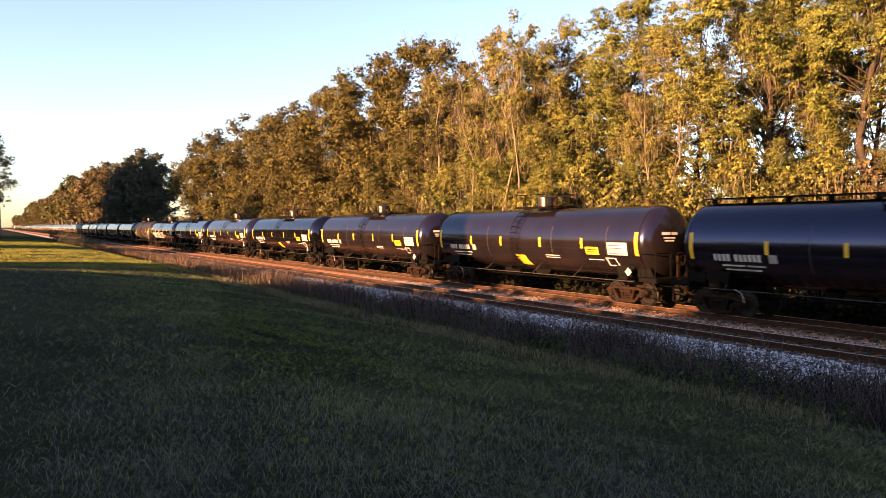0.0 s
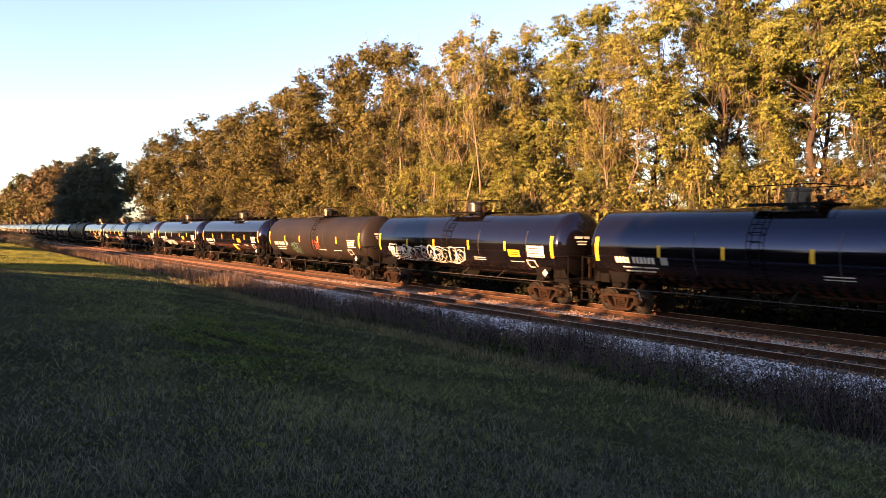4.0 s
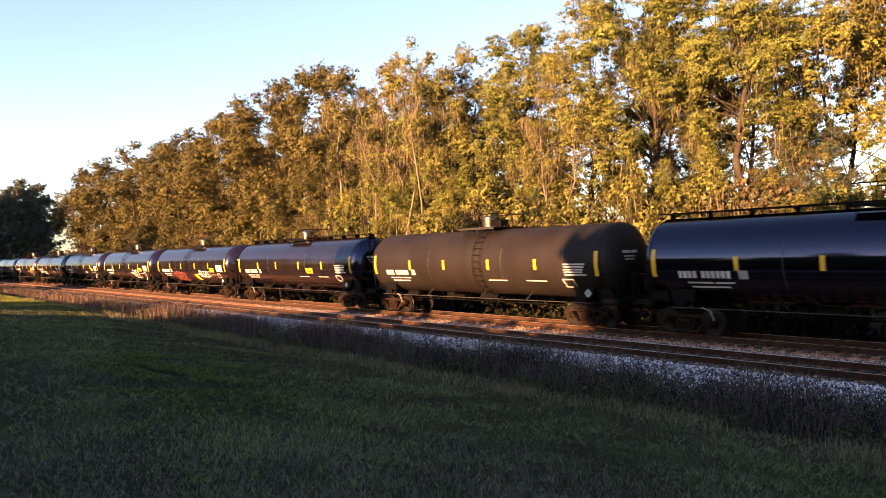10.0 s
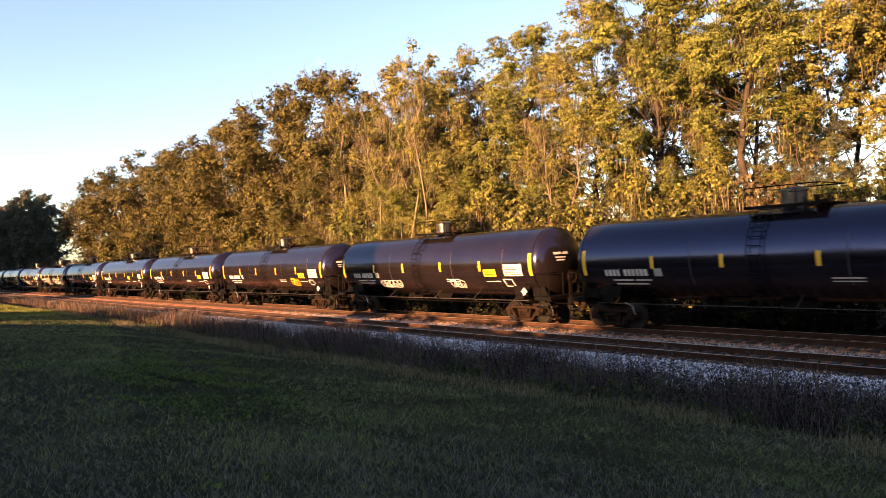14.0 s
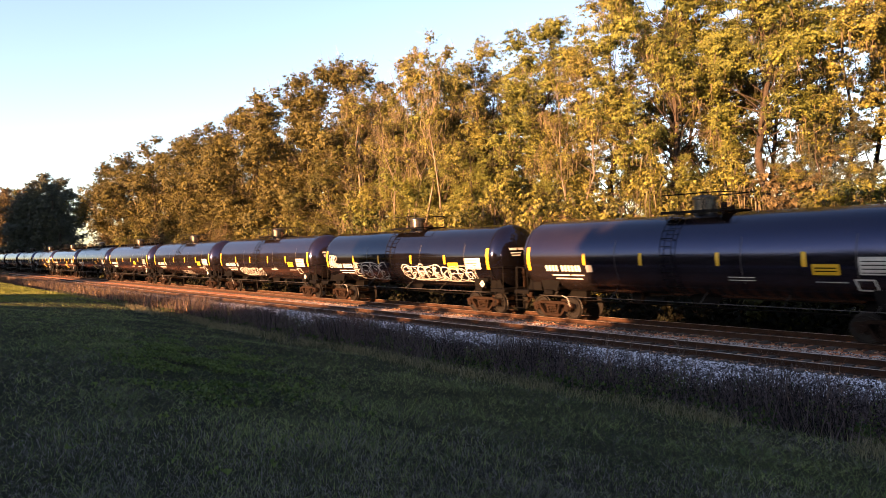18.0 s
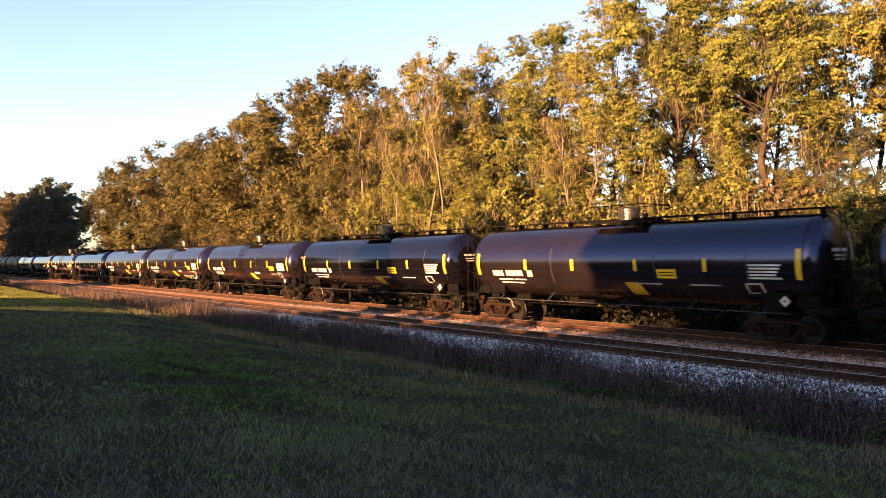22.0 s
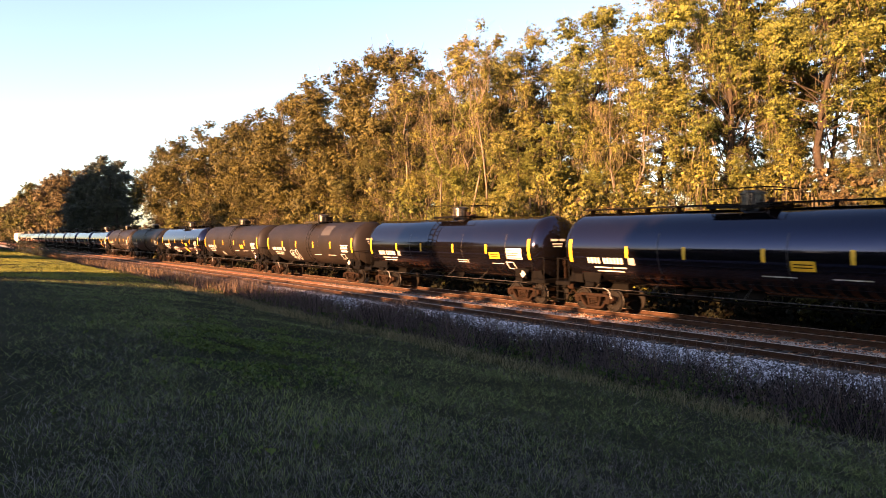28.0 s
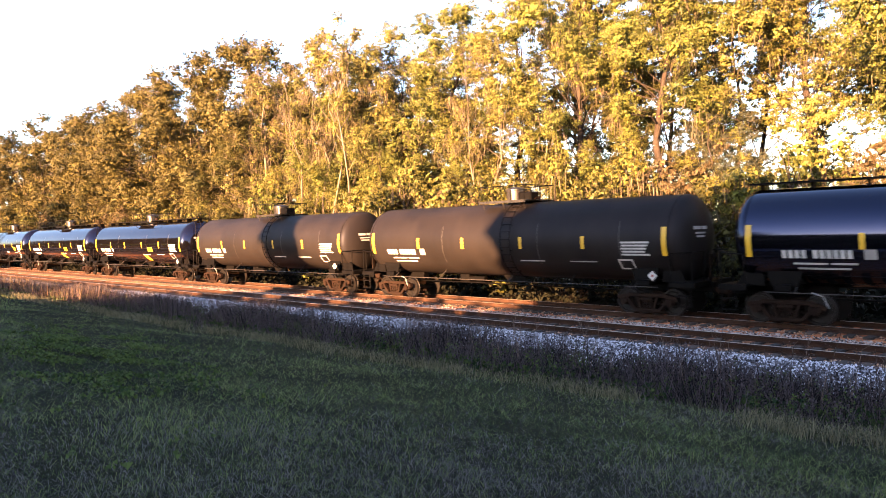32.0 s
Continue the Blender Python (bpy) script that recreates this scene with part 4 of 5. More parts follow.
# ---- trees ----
def leaf_quads(rng, centres, radii, count, size, flatten=0.65, shell=0.2, outs=None):
    """Leaves round clump centres: random pointed leaves, more of them in the larger clumps; outs: which way each clump faces."""
    weight = radii ** 2
    pick = rng.choice(len(centres), count, p=weight / weight.sum())
    d = rng.normal(size=(count, 3))
    d /= np.linalg.norm(d, axis=1, keepdims=True)
    r = (shell + (1 - shell) * rng.random(count)) * rng.uniform(0.6, 1.25, count)
    p = centres[pick] + d * (radii[pick] * r)[:, None] * np.array([1, 1, flatten])
    n = d * 0.9 + rng.normal(size=(count, 3)) * 0.55 + np.array([0, 0, 0.25])
    if outs is not None:
        n = d * 0.7 + outs[pick] * 0.75 + rng.normal(size=(count, 3)) * 0.38 + np.array([0, 0, 0.15])
    n /= np.linalg.norm(n, axis=1, keepdims=True)
    a = np.cross(n, rng.normal(size=(count, 3)))
    a /= np.linalg.norm(a, axis=1, keepdims=True)
    b = np.cross(n, a)
    w = (size * rng.uniform(0.5, 1.25, count))[:, None]
    h = w * rng.uniform(0.5, 0.9, count)[:, None]
    return np.stack([p - a * w * 0.5 - b * h * 0.35, p + a * w * 0.5 - b * h * 0.35, p + b * h * 0.85], 1)


def limb(shape, a, b, r0, r1, rng, bends=4, wob=0.12, seg=7):
    a, b = Vector(a), Vector(b)
    pts = [a]
    ln = (b - a).length
    for k in range(1, bends + 1):
        q = a.lerp(b, k / bends)
        if k < bends:
            q = q + Vector((rng.normal() * wob * ln * 0.4, rng.normal() * wob * ln * 0.4, rng.normal() * wob * ln * 0.15))
        pts.append(q)
    for k in range(bends):
        shape.rod(pts[k], pts[k + 1], r0 + (r1 - r0) * k / bends, r0 + (r1 - r0) * (k + 1) / bends, seg, False)
    return pts


def tree_meshes(seed, height, spread, masses, leaves, size, low=0.30, moss=0, trunk_r=0.35, stems=1, rad=(0.9, 1.9), subs=9, tall=1.2, drape=0.4, fine=0):
    """Trunk with limbs, boughs of many small leaf clumps with drooping tails on their ends, and hanging moss."""
    rng = np.random.default_rng(seed)
    wood = Shape()
    centres, radii, cores, outs = [], [], [], []
    for s in range(stems):
        lean = rng.normal(size=2) * spread * 0.10 + (np.array([math.cos(s * 2.4), math.sin(s * 2.4)]) * 0.8 if stems > 1 else 0)
        base = (lean[0] * 0.3, lean[1] * 0.3, -0.6)
        top = (lean[0] * 2.0, lean[1] * 2.0, height * 0.92)
        spine = limb(wood, base, top, trunk_r, trunk_r * 0.12, rng, 7, 0.05, 9)
        n = masses // stems
        for k in range(n):
            u = low + (0.97 - low) * ((k + rng.random()) / n) ** 0.85
            fork = min(u * rng.uniform(0.66, 0.92) / 0.92, 0.999)
            i = min(int(fork * 7), 6)
            start = spine[i].lerp(spine[i + 1], min(max(fork * 7 - i, 0), 1))
            ang = k * 2.399 + rng.normal() * 0.5
            prof = max(0.16, 1 - (max(u - 0.52, 0) / 0.50) ** 2.3) if u > 0.5 else 0.72 + 0.28 * u / 0.5
            reach = spread * prof * rng.uniform(0.25, 1.0)
            mid = spine[min(int(u * 7), 6)]
            end = Vector((mid.x + reach * math.cos(ang), mid.y + reach * math.sin(ang), height * u + rng.normal() * 0.4))
            limb(wood, start, end, 0.02 + 0.055 * (1 - u), 0.008, rng, 3, 0.16, 5)
            rr = rng.uniform(*rad) * (1 - 0.45 * max(0, (u - 0.7) / 0.3))
            cores.append((end.x, end.y, end.z, rr))
            for c in range(subs):
                d = rng.normal(size=3) + np.array([0, 0, 0.3])
                d /= np.linalg.norm(d)
                q = np.array(end) + d * rr * rng.uniform(0.45, 1.0) * np.array([1, 1, tall])
                r = rr * (rng.uniform(0.15, 0.31) if subs > 14 else rng.uniform(0.2, 0.45))
                centres.append(q)
                radii.append(r)
                outs.append(d)
                if rng.random() < drape:
                    for h in range(1, 4):
                        centres.append(q + np.array([rng.normal() * 0.12, rng.normal() * 0.12, -h * 0.9 * r]))
                        radii.append(r * (0.85 - 0.2 * h))
                        outs.append(d)
    c, r = np.array([tuple(v) for v in centres]), np.array(radii)
    leaf = leaf_quads(rng, c, r, leaves, size, 0.55, 0.2, np.array(outs))
    hearts = np.array(cores)
    inner = leaf_quads(rng, hearts[:, :3], hearts[:, 3] * 0.45, leaves // 6, size * 1.7)
    leaf = np.concatenate([leaf, inner])
    crown = quads_mesh("crown", leaf, M["leaf_oak"])
    crest = float(np.quantile(leaf[:, 2, 2], 0.998))
    # fine bare twigs standing out of the clumps
    twigs = None
    if fine:
        pick = rng.integers(0, len(c), fine)
        p = c[pick] + rng.normal(size=(fine, 3)) * r[pick][:, None] * 0.5
        way = np.array(outs)[pick] * 0.8 + rng.normal(size=(fine, 3)) * 0.6 + np.array([0, 0, 0.25])
        way *= (rng.uniform(0.3, 1.0, fine) * 0.07 * size / 0.09 * 10)[:, None] / np.linalg.norm(way, axis=1, keepdims=True)
        side = np.cross(way, rng.normal(size=(fine, 3)))
        side *= (rng.uniform(0.05, 0.10, fine) * size)[:, None] / np.linalg.norm(side, axis=1, keepdims=True)
        twigs = quads_mesh("twig_spray", np.stack([p - side, p + side, p + way + side * 0.4, p + way - side * 0.4], 1), M["twig"])
    hang = None
    if moss:
        # tufts of six tapering strands below the boughs
        lows = np.nonzero(c[:, 2] < height * 0.8)[0]
        pick = np.repeat(lows[rng.integers(0, len(lows), moss)], 6)
        knot = np.repeat(rng.normal(size=(moss, 3)), 6, 0) * r[pick][:, None] * np.array([0.7, 0.7, 0.3])
        m6 = moss * 6
        top = c[pick] + knot + rng.normal(size=(m6, 3)) * np.array([0.22, 0.22, 0.16])
        top[:, 2] -= r[pick] * 0.3
        ln = np.repeat(rng.uniform(0.25, 1.0, moss), 6) * rng.uniform(0.35, 1.0, m6)
        ang = rng.random(m6) * 6.28
        w = rng.uniform(0.010, 0.032, m6)
        side = np.stack([np.cos(ang) * w, np.sin(ang) * w, np.zeros(m6)], -1)
        down = np.stack([rng.normal(size=m6) * 0.08, rng.normal(size=m6) * 0.08, -ln], -1)
        hang = quads_mesh("moss", np.stack([top - side, top + side, top + side * 0.4 + down, top - side * 0.2 + down], 1), M["moss"])
    return wood.mesh("trunk", M["bark"], True), crown, hang, crest, twigs


def tree(name, meshes, label, at, turn, group, leaf, scale=1.0):
    t = thing(name, label, "tree", group, at, turn)
    t.scale = (scale, scale, scale)
    wood = part("trunk", meshes[0], t, "pale grey-tan bark" if name == "bare_tree" else "grey-brown bark")
    if name == "bare_tree":
        wood.material_slots[0].link = "OBJECT"
        wood.material_slots[0].material = M["bark_pale"]
    c = part("crown", meshes[1], t)
    c.material_slots[0].link = "OBJECT"
    c.material_slots[0].material = M[leaf]
    if meshes[2]:
        tagged(part("hanging_moss", meshes[2], t, "grey strands of hanging moss"), kind="stuff")
    if meshes[4]:
        tagged(part("twig_spray", meshes[4], t, "fine bare tan twigs"), kind="stuff")
    return t


NEAR_TREES = [tree_meshes(31, 21, 5.6, 46, 108000, 0.100, 0.06, 130, 0.30, 1, (1.2, 2.3), 30, 0.8, fine=1500), tree_meshes(32, 20, 5.2, 44, 104000, 0.100, 0.06, 130, 0.26, 2, (1.1, 2.2), 30, 0.8, fine=1500),
              tree_meshes(33, 22, 5.6, 46, 108000, 0.100, 0.06, 130, 0.30, 1, (1.2, 2.3), 30, 0.8, fine=1500), tree_meshes(34, 19, 3.6, 50, 62000, 0.100, 0.14, 420, 0.20, 3, (0.6, 1.4), 16, 1.3, 0.7, fine=4000),
              tree_meshes(35, 20, 4.8, 46, 104000, 0.100, 0.08, 160, 0.27, 1, (1.1, 2.1), 30, 0.85, 0.5, fine=1500), tree_meshes(36, 20, 5.2, 38, 97000, 0.100, 0.40, 170, 0.30, 1, (1.1, 2.0), 30, 0.85, fine=1500)]
SLENDER = [tree_meshes(101, 19, 2.4, 22, 15000, 0.10, 0.52, 200, 0.12, 2, (0.5, 1.0), 14, 1.0, 0.6, fine=1500), tree_meshes(102, 17, 2.6, 20, 13000, 0.10, 0.45, 200, 0.10, 3, (0.5, 1.0), 14, 1.0, 0.6, fine=1500)]
ROW_TREES = [tree_meshes(81, 21, 6.6, 36, 58000, 0.185, 0.05, 80, 0.34, 1, (1.6, 3.0), 34, 0.75, fine=600), tree_meshes(82, 20, 6.0, 34, 54000, 0.185, 0.05, 80, 0.3, 2, (1.5, 2.8), 34, 0.75, fine=600),
             tree_meshes(83, 21, 6.4, 36, 58000, 0.185, 0.05, 80, 0.34, 1, (1.6, 3.0), 34, 0.8, fine=600)]
MID_TREES = [tree_meshes(71, 20, 6.4, 36, 17000, 0.32, 0.10, 0, 0.4, 1, (1.5, 2.8), 18), tree_meshes(72, 20, 6.2, 36, 17000, 0.32, 0.10, 0, 0.4, 1, (1.5, 2.8), 18)]
OPEN_TREES = [tree_meshes(73, 20, 5.6, 28, 46000, 0.13, 0.50, 60, 0.26, 1, (1.2, 2.3), 20), tree_meshes(74, 20, 5.4, 28, 46000, 0.13, 0.46, 60, 0.24, 2, (1.2, 2.3), 20)]
FAR_TREES = [tree_meshes(41, 20, 6.6, 34, 10000, 0.54, 0.04, 0, 0.4, 1, (1.9, 3.2), 12, 0.8), tree_meshes(42, 21, 6.6, 34, 10000, 0.54, 0.04, 0, 0.4, 1, (1.9, 3.2), 12, 0.8),
             tree_meshes(43, 19, 5.8, 30, 8000, 0.52, 0.08, 0, 0.35, 1, (1.6, 2.8), 12, 0.8)]
EDGE_TREES = [tree_meshes(91, 20, 6.2, 34, 30000, 0.28, 0.04, 0, 0.4, 1, (1.6, 3.0), 24, 0.8), tree_meshes(92, 21, 6.2, 34, 30000, 0.28, 0.04, 0, 0.4, 1, (1.6, 3.0), 24, 0.8)]
SHRUBS = [tree_meshes(51, 4.6, 2.4, 18, 8600, 0.13, 0.08, 0, 0.07, 3, (0.5, 1.0), 10), tree_meshes(52, 3.4, 2.2, 16, 7200, 0.125, 0.06, 0, 0.06, 3, (0.5, 0.9), 10),
          tree_meshes(53, 6.5, 2.4, 22, 9600, 0.13, 0.1, 90, 0.09, 2, (0.5, 1.1), 10)]
BELT, SCRUB = "trees beyond the railway", "scrub along the tree line"
trng = random.Random(77)
OAK = "live oak with olive-gold evening-lit leaves and hanging moss"
BARE = "half-bare pale tree with thin tan foliage and moss"
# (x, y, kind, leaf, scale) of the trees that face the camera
# the leaf_dark tree at x -15.2 has shade put into its leaf colour
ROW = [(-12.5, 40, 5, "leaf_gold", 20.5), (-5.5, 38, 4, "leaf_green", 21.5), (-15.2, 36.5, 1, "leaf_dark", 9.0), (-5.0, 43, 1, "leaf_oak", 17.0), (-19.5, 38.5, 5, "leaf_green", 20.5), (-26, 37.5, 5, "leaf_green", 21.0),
       (-31.5, 39, 4, "leaf_gold", 20.6), (-37, 38, 5, "leaf_green", 19.4), (-42.3, 38.0, 4, "leaf_gold", 19.6), (-47.5, 37, 4, "leaf_green", 18.4), (-53.5, 38, 3, "leaf_gold", 21.2),
       (-58.5, 37.5, 3, "leaf_gold", 20.4), (-66, 38, 0, "leaf_oak", 23.0), (-73, 38, 2, "leaf_oak", 22.6), (-79, 38, 0, "leaf_oak", 21.8), (-86, 38, 2, "leaf_oak", 21.4),
       (-94, 38, 1, "leaf_oak", 21.0), (-103, 38, 0, "leaf_oak", 20.8), (-113, 38, 2, "leaf_oak", 21.3), (-124, 38, 0, "leaf_oak", 22.6), (-135, 37, 2, "leaf_oak", 21.0), (-146, 37, 1, "leaf_oak", 21.2),
       (-61.5, 36.0, 1, "leaf_oak", 14.0), (-90, 35.5, 1, "leaf_oak", 13.0), (-70, 35.5, 4, "leaf_gold", 12.0), (-50, 36, 1, "leaf_gold", 12.5), (-39.5, 36, 1, "leaf_green", 11.0), (-50.5, 41, 4, "leaf_gold", 18.8), (-44.5, 41.5, 4, "leaf_oak", 18.2),
       (-27.5, 41.5, 4, "leaf_oak", 14.5), (-22.5, 36, 1, "leaf_green", 8.5), (-33.0, 36, 0, "leaf_green", 9.0), (-16.0, 35.5, 1, "leaf_gold", 7.5), (-20.8, 41, 1, "leaf_oak", 11.5), (-24.5, 40.5, 4, "leaf_green", 9.5)]
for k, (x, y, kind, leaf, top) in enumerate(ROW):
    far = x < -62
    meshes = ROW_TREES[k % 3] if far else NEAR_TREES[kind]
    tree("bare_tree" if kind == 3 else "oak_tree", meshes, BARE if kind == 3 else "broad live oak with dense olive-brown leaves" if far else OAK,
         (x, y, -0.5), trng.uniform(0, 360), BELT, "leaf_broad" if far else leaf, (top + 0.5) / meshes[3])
for k, (x, y, top, turn) in enumerate(((-45.0, 34.4, 19.5, 20), (-48.8, 34.8, 17.0, 200), (-31.0, 35.0, 15.0, 90))):
    tree("bare_tree", SLENDER[k % 2], BARE, (x, y, -0.5), turn, BELT, "leaf_gold", (top + 0.5) / SLENDER[k % 2][3])
for k in range(21):
    x = 6 - 7.6 * k + trng.uniform(-2.5, 2.5)
    tree("oak_tree", OPEN_TREES[k % 2] if x > -38 else MID_TREES[k % 2], "oak standing deeper in the wood", (x, 44 + trng.uniform(-1, 4), -0.5), trng.uniform(0, 360), BELT, "leaf_oak" if k % 3 else "leaf_gold",
         trng.uniform(0.88, 0.98) if x > -36 else trng.uniform(0.74, 0.82) if x > -60 else trng.uniform(0.84, 0.94))
x = -156.0
k = 0
while x > -1450:
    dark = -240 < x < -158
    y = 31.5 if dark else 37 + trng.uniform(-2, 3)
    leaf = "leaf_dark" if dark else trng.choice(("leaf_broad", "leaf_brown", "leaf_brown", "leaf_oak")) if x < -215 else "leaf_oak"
    if dark:
        sc = (22.2 - (0.19 if x > -184 else 0.12) * abs(x + 184)) / EDGE_TREES[k % 2][3]
    else:
        sc = trng.uniform(0.92, 1.06) * (1.0 if x > -240 else 1.2 if x > -300 else 1.32 if x > -800 else 1.0)
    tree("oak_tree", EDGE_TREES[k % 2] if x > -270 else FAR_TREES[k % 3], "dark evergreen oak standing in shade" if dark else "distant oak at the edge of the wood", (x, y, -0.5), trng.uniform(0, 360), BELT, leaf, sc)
    x -= 8.5 if x > -260 else 13 if x > -450 else 22 if x > -760 else 50
    k += 1
x = 8.0
k = 0
while x > -150:
    tree("shrub", SHRUBS[k % 3], "leafy shrub at the foot of the trees", (x, 31.8 + trng.uniform(-0.8, 2.5), -0.6), trng.uniform(0, 360), SCRUB,
         trng.choice(("leaf_gold", "leaf_oak", "leaf_green", "leaf_brown", "leaf_brown")), trng.uniform(0.75, 1.25))
    x -= trng.uniform(2.6, 4.4)
    k += 1
# a second, taller row of scrub where the wood is thin
x = 4.0
while x > -40:
    tree("shrub", SHRUBS[2], "tall leafy shrub under open trees", (x, 34.5 + trng.uniform(-0.6, 1.2), -0.6), trng.uniform(0, 360), SCRUB,
         trng.choice(("leaf_gold", "leaf_oak", "leaf_green", "leaf_brown")), trng.uniform(1.0, 1.4))
    x -= trng.uniform(2.4, 3.8)
tree("shrub", SHRUBS[0], "rounded golden bush overgrown with vines", (-29.2, 31.6, -0.6), 70, SCRUB, "leaf_gold", 1.45)
# far off on the camera's side of the line
tree("oak_tree", NEAR_TREES[5], "oak with drooping boughs beside the field", (-97, -0.5, 0.6), 40, "trees beside the field", "leaf_dark", 0.72)


def utility_pole(at):
    p = thing("utility_pole", "plain weathered wooden utility pole", "utility pole", at=at)
    part("pole", Shape().rod((0, 0, -0.5), (0, 0, 11.5), 0.17, 0.11, 12).mesh("pole", M["pole_wood"]), p)
    part("crossarm", Shape().box((0, 0, 10.7), (0.1, 2.2, 0.12), 0.01).mesh("crossarm", M["pole_wood"]), p)
    return p


utility_pole((-215, 2.2, 1.0))

# ---- the wood behind the camera, whose shade lies over the grass and the line ----
SHADE = [tree_meshes(61, 12, 4.2, 40, 2600, 1.6, 0.05, 0, 0.3, 1, (1.3, 2.2), 6), tree_meshes(62, 10, 3.4, 36, 2600, 1.4, 0.05, 0, 0.25, 1, (1.1, 1.9), 6),
         tree_meshes(63, 12, 1.3, 26, 1800, 1.1, 0.05, 0, 0.25, 1, (0.6, 1.0), 5)]
HEDGE = "trees behind the camera"
for x, y, sc in ((-104, 12.2, 0.13), (-111, 11.6, 0.15), (-119, 11.0, 0.18), (-127, 11.4, 0.16), (-136, 10.5, 0.20), (-146, 11.2, 0.18), (-158, 10.6, 0.22)):
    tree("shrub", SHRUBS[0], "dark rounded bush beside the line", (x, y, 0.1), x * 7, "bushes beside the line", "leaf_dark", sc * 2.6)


def shade_tree(x, top, kind=0, y=-25.0):
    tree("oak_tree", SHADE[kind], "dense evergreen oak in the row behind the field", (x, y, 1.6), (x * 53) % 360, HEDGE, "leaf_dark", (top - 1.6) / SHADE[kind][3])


for k in range(12):
    shade_tree(-8.5 + 5.5 * k, 13.6, 0)
    shade_tree(-4.0 + 5.5 * k, 14.0, 0, -31.0)
    shade_tree(-6.0 + 5.5 * k, 13.6, 0, -28.0)
shade_tree(-29.3, 15.0, 2)
for k in range(16):
    if k in (4, 5):
        continue
    shade_tree(-53 + 3 * k, 7.0 if k < 8 else 7.6, 1)
    shade_tree(-51.5 + 3 * k, 7.5 if k < 8 else 8.1, 1, -29.0)
    shade_tree(-52.3 + 3 * k, 7.0 if k < 8 else 7.6, 1, -27.0)
shade_tree(-62.5, 6.2, 2)
for k in range(16):
    shade_tree(-236 + 6 * k, 27, 0)
for x in (-104.5, -98.5):
    shade_tree(x, 16.5, 0)


# ---- grass and weeds ----
def blades(x, y, z, h, w, lean, rng, bent=True):
    """Tapering blades; bent ones have two lengths."""
    n = len(x)
    a = rng.random(n) * 6.28
    side = np.stack([np.cos(a), np.sin(a), 0 * a], -1) * w[:, None]
    b = rng.random(n) * 6.28
    bend = np.stack([np.cos(b), np.sin(b), 0 * b], -1) * (lean * h)[:, None]
    p = np.stack([x, y, z - 0.01], -1)
    up = np.stack([0 * h, 0 * h, h], -1)
    m = p + up * 0.55 + bend * 0.35
    t = p + up * (1 - 0.35 * lean[:, None]) + bend
    if not bent:
        return np.stack([p - side, p + side, t + side * 0.2, t - side * 0.2], 1)
    lower = np.stack([p - side, p + side, m + side * 0.75, m - side * 0.75], 1)
    upper = np.stack([m - side * 0.75, m + side * 0.75, t + side * 0.15, t - side * 0.15], 1)
    return np.concatenate([lower[:, None], upper[:, None]], 1).reshape(-1, 4, 3)


def grass():
    rng = np.random.default_rng(9)
    n = 330000
    ang = np.radians(np.where(rng.random(n) < 0.78, rng.uniform(4, 92, n), rng.uniform(75, 95, n)))
    r = 3.2 * (130 / 3.2) ** (rng.random(n) ** 1.2)
    x, y = -r * np.sin(ang), r * np.cos(ang)
    keep = (y < 13.6) & (y > -8) & (rng.random(n) < np.clip((y + 0.06 * x) / 3.0 + 0.2, 0.16, 1))
    # the same grass all round the spot, thinner
    m = 120000
    half = np.where(np.arange(m) < 60000, 9.0, 38.0)
    x2 = np.where(half < 10, 0.0, -6.0) + half * rng.uniform(-1, 1, m)
    y2 = np.where(half < 10, rng.uniform(-9, 4, m), rng.uniform(-23, 13.3, m))
    x, y, keep = np.concatenate([x, x2]), np.concatenate([y, y2]), np.concatenate([keep, (x2 > -1.2 * np.abs(y2) - 1.5) | (np.hypot(x2, y2) < 3.4)])
    r = np.maximum(np.hypot(x, y), 3.5)
    x, y, r = x[keep], y[keep], r[keep]
    z = ground_height(x, y)
    tuft = np.array([noise.noise((a * 0.8, b * 0.8, 2.0)) for a, b in zip(x, y)])
    h = np.clip((0.062 + 0.06 * tuft + 0.06 * rng.random(len(x))) * (1 + 0.9 * np.clip((y - 11.5) / 2, 0, 1)), 0.025, 0.4)
    w = 0.0006 + 0.00030 * r
    lean = rng.uniform(0.5, 1.9, len(x))
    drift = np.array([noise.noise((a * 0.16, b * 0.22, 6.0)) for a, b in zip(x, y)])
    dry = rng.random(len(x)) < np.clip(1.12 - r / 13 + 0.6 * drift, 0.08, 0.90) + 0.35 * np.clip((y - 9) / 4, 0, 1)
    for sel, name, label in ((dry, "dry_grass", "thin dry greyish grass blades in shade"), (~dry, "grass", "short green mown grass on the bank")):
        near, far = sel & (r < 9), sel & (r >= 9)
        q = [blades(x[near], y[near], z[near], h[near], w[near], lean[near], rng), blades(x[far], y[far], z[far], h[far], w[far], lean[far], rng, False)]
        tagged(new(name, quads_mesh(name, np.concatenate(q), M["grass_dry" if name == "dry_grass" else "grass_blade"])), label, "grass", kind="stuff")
    # taller pale grass where the mown bank meets the ditch
    n = 30000
    x = 4 - 70 * rng.random(n) ** 1.5
    y = 12.7 + rng.normal(size=n) * 0.55 + 0.3 * np.sin(x * 0.5)
    keep = np.array([noise.noise((a * 0.4, b * 0.7, 33.0)) for a, b in zip(x, y)]) > -0.12
    x, y = x[keep], y[keep]
    m = len(x)
    q = blades(x, y, ground_height(x, y), rng.uniform(0.12, 0.38, m), rng.uniform(0.003, 0.007, m) * (1 + np.abs(x) / 40), rng.uniform(0.2, 0.9, m), rng)
    tagged(new("edge_grass", quads_mesh("edge_grass", q, M["straw"])), "taller straw-coloured grass along the ditch edge", "grass", kind="stuff")


grass()


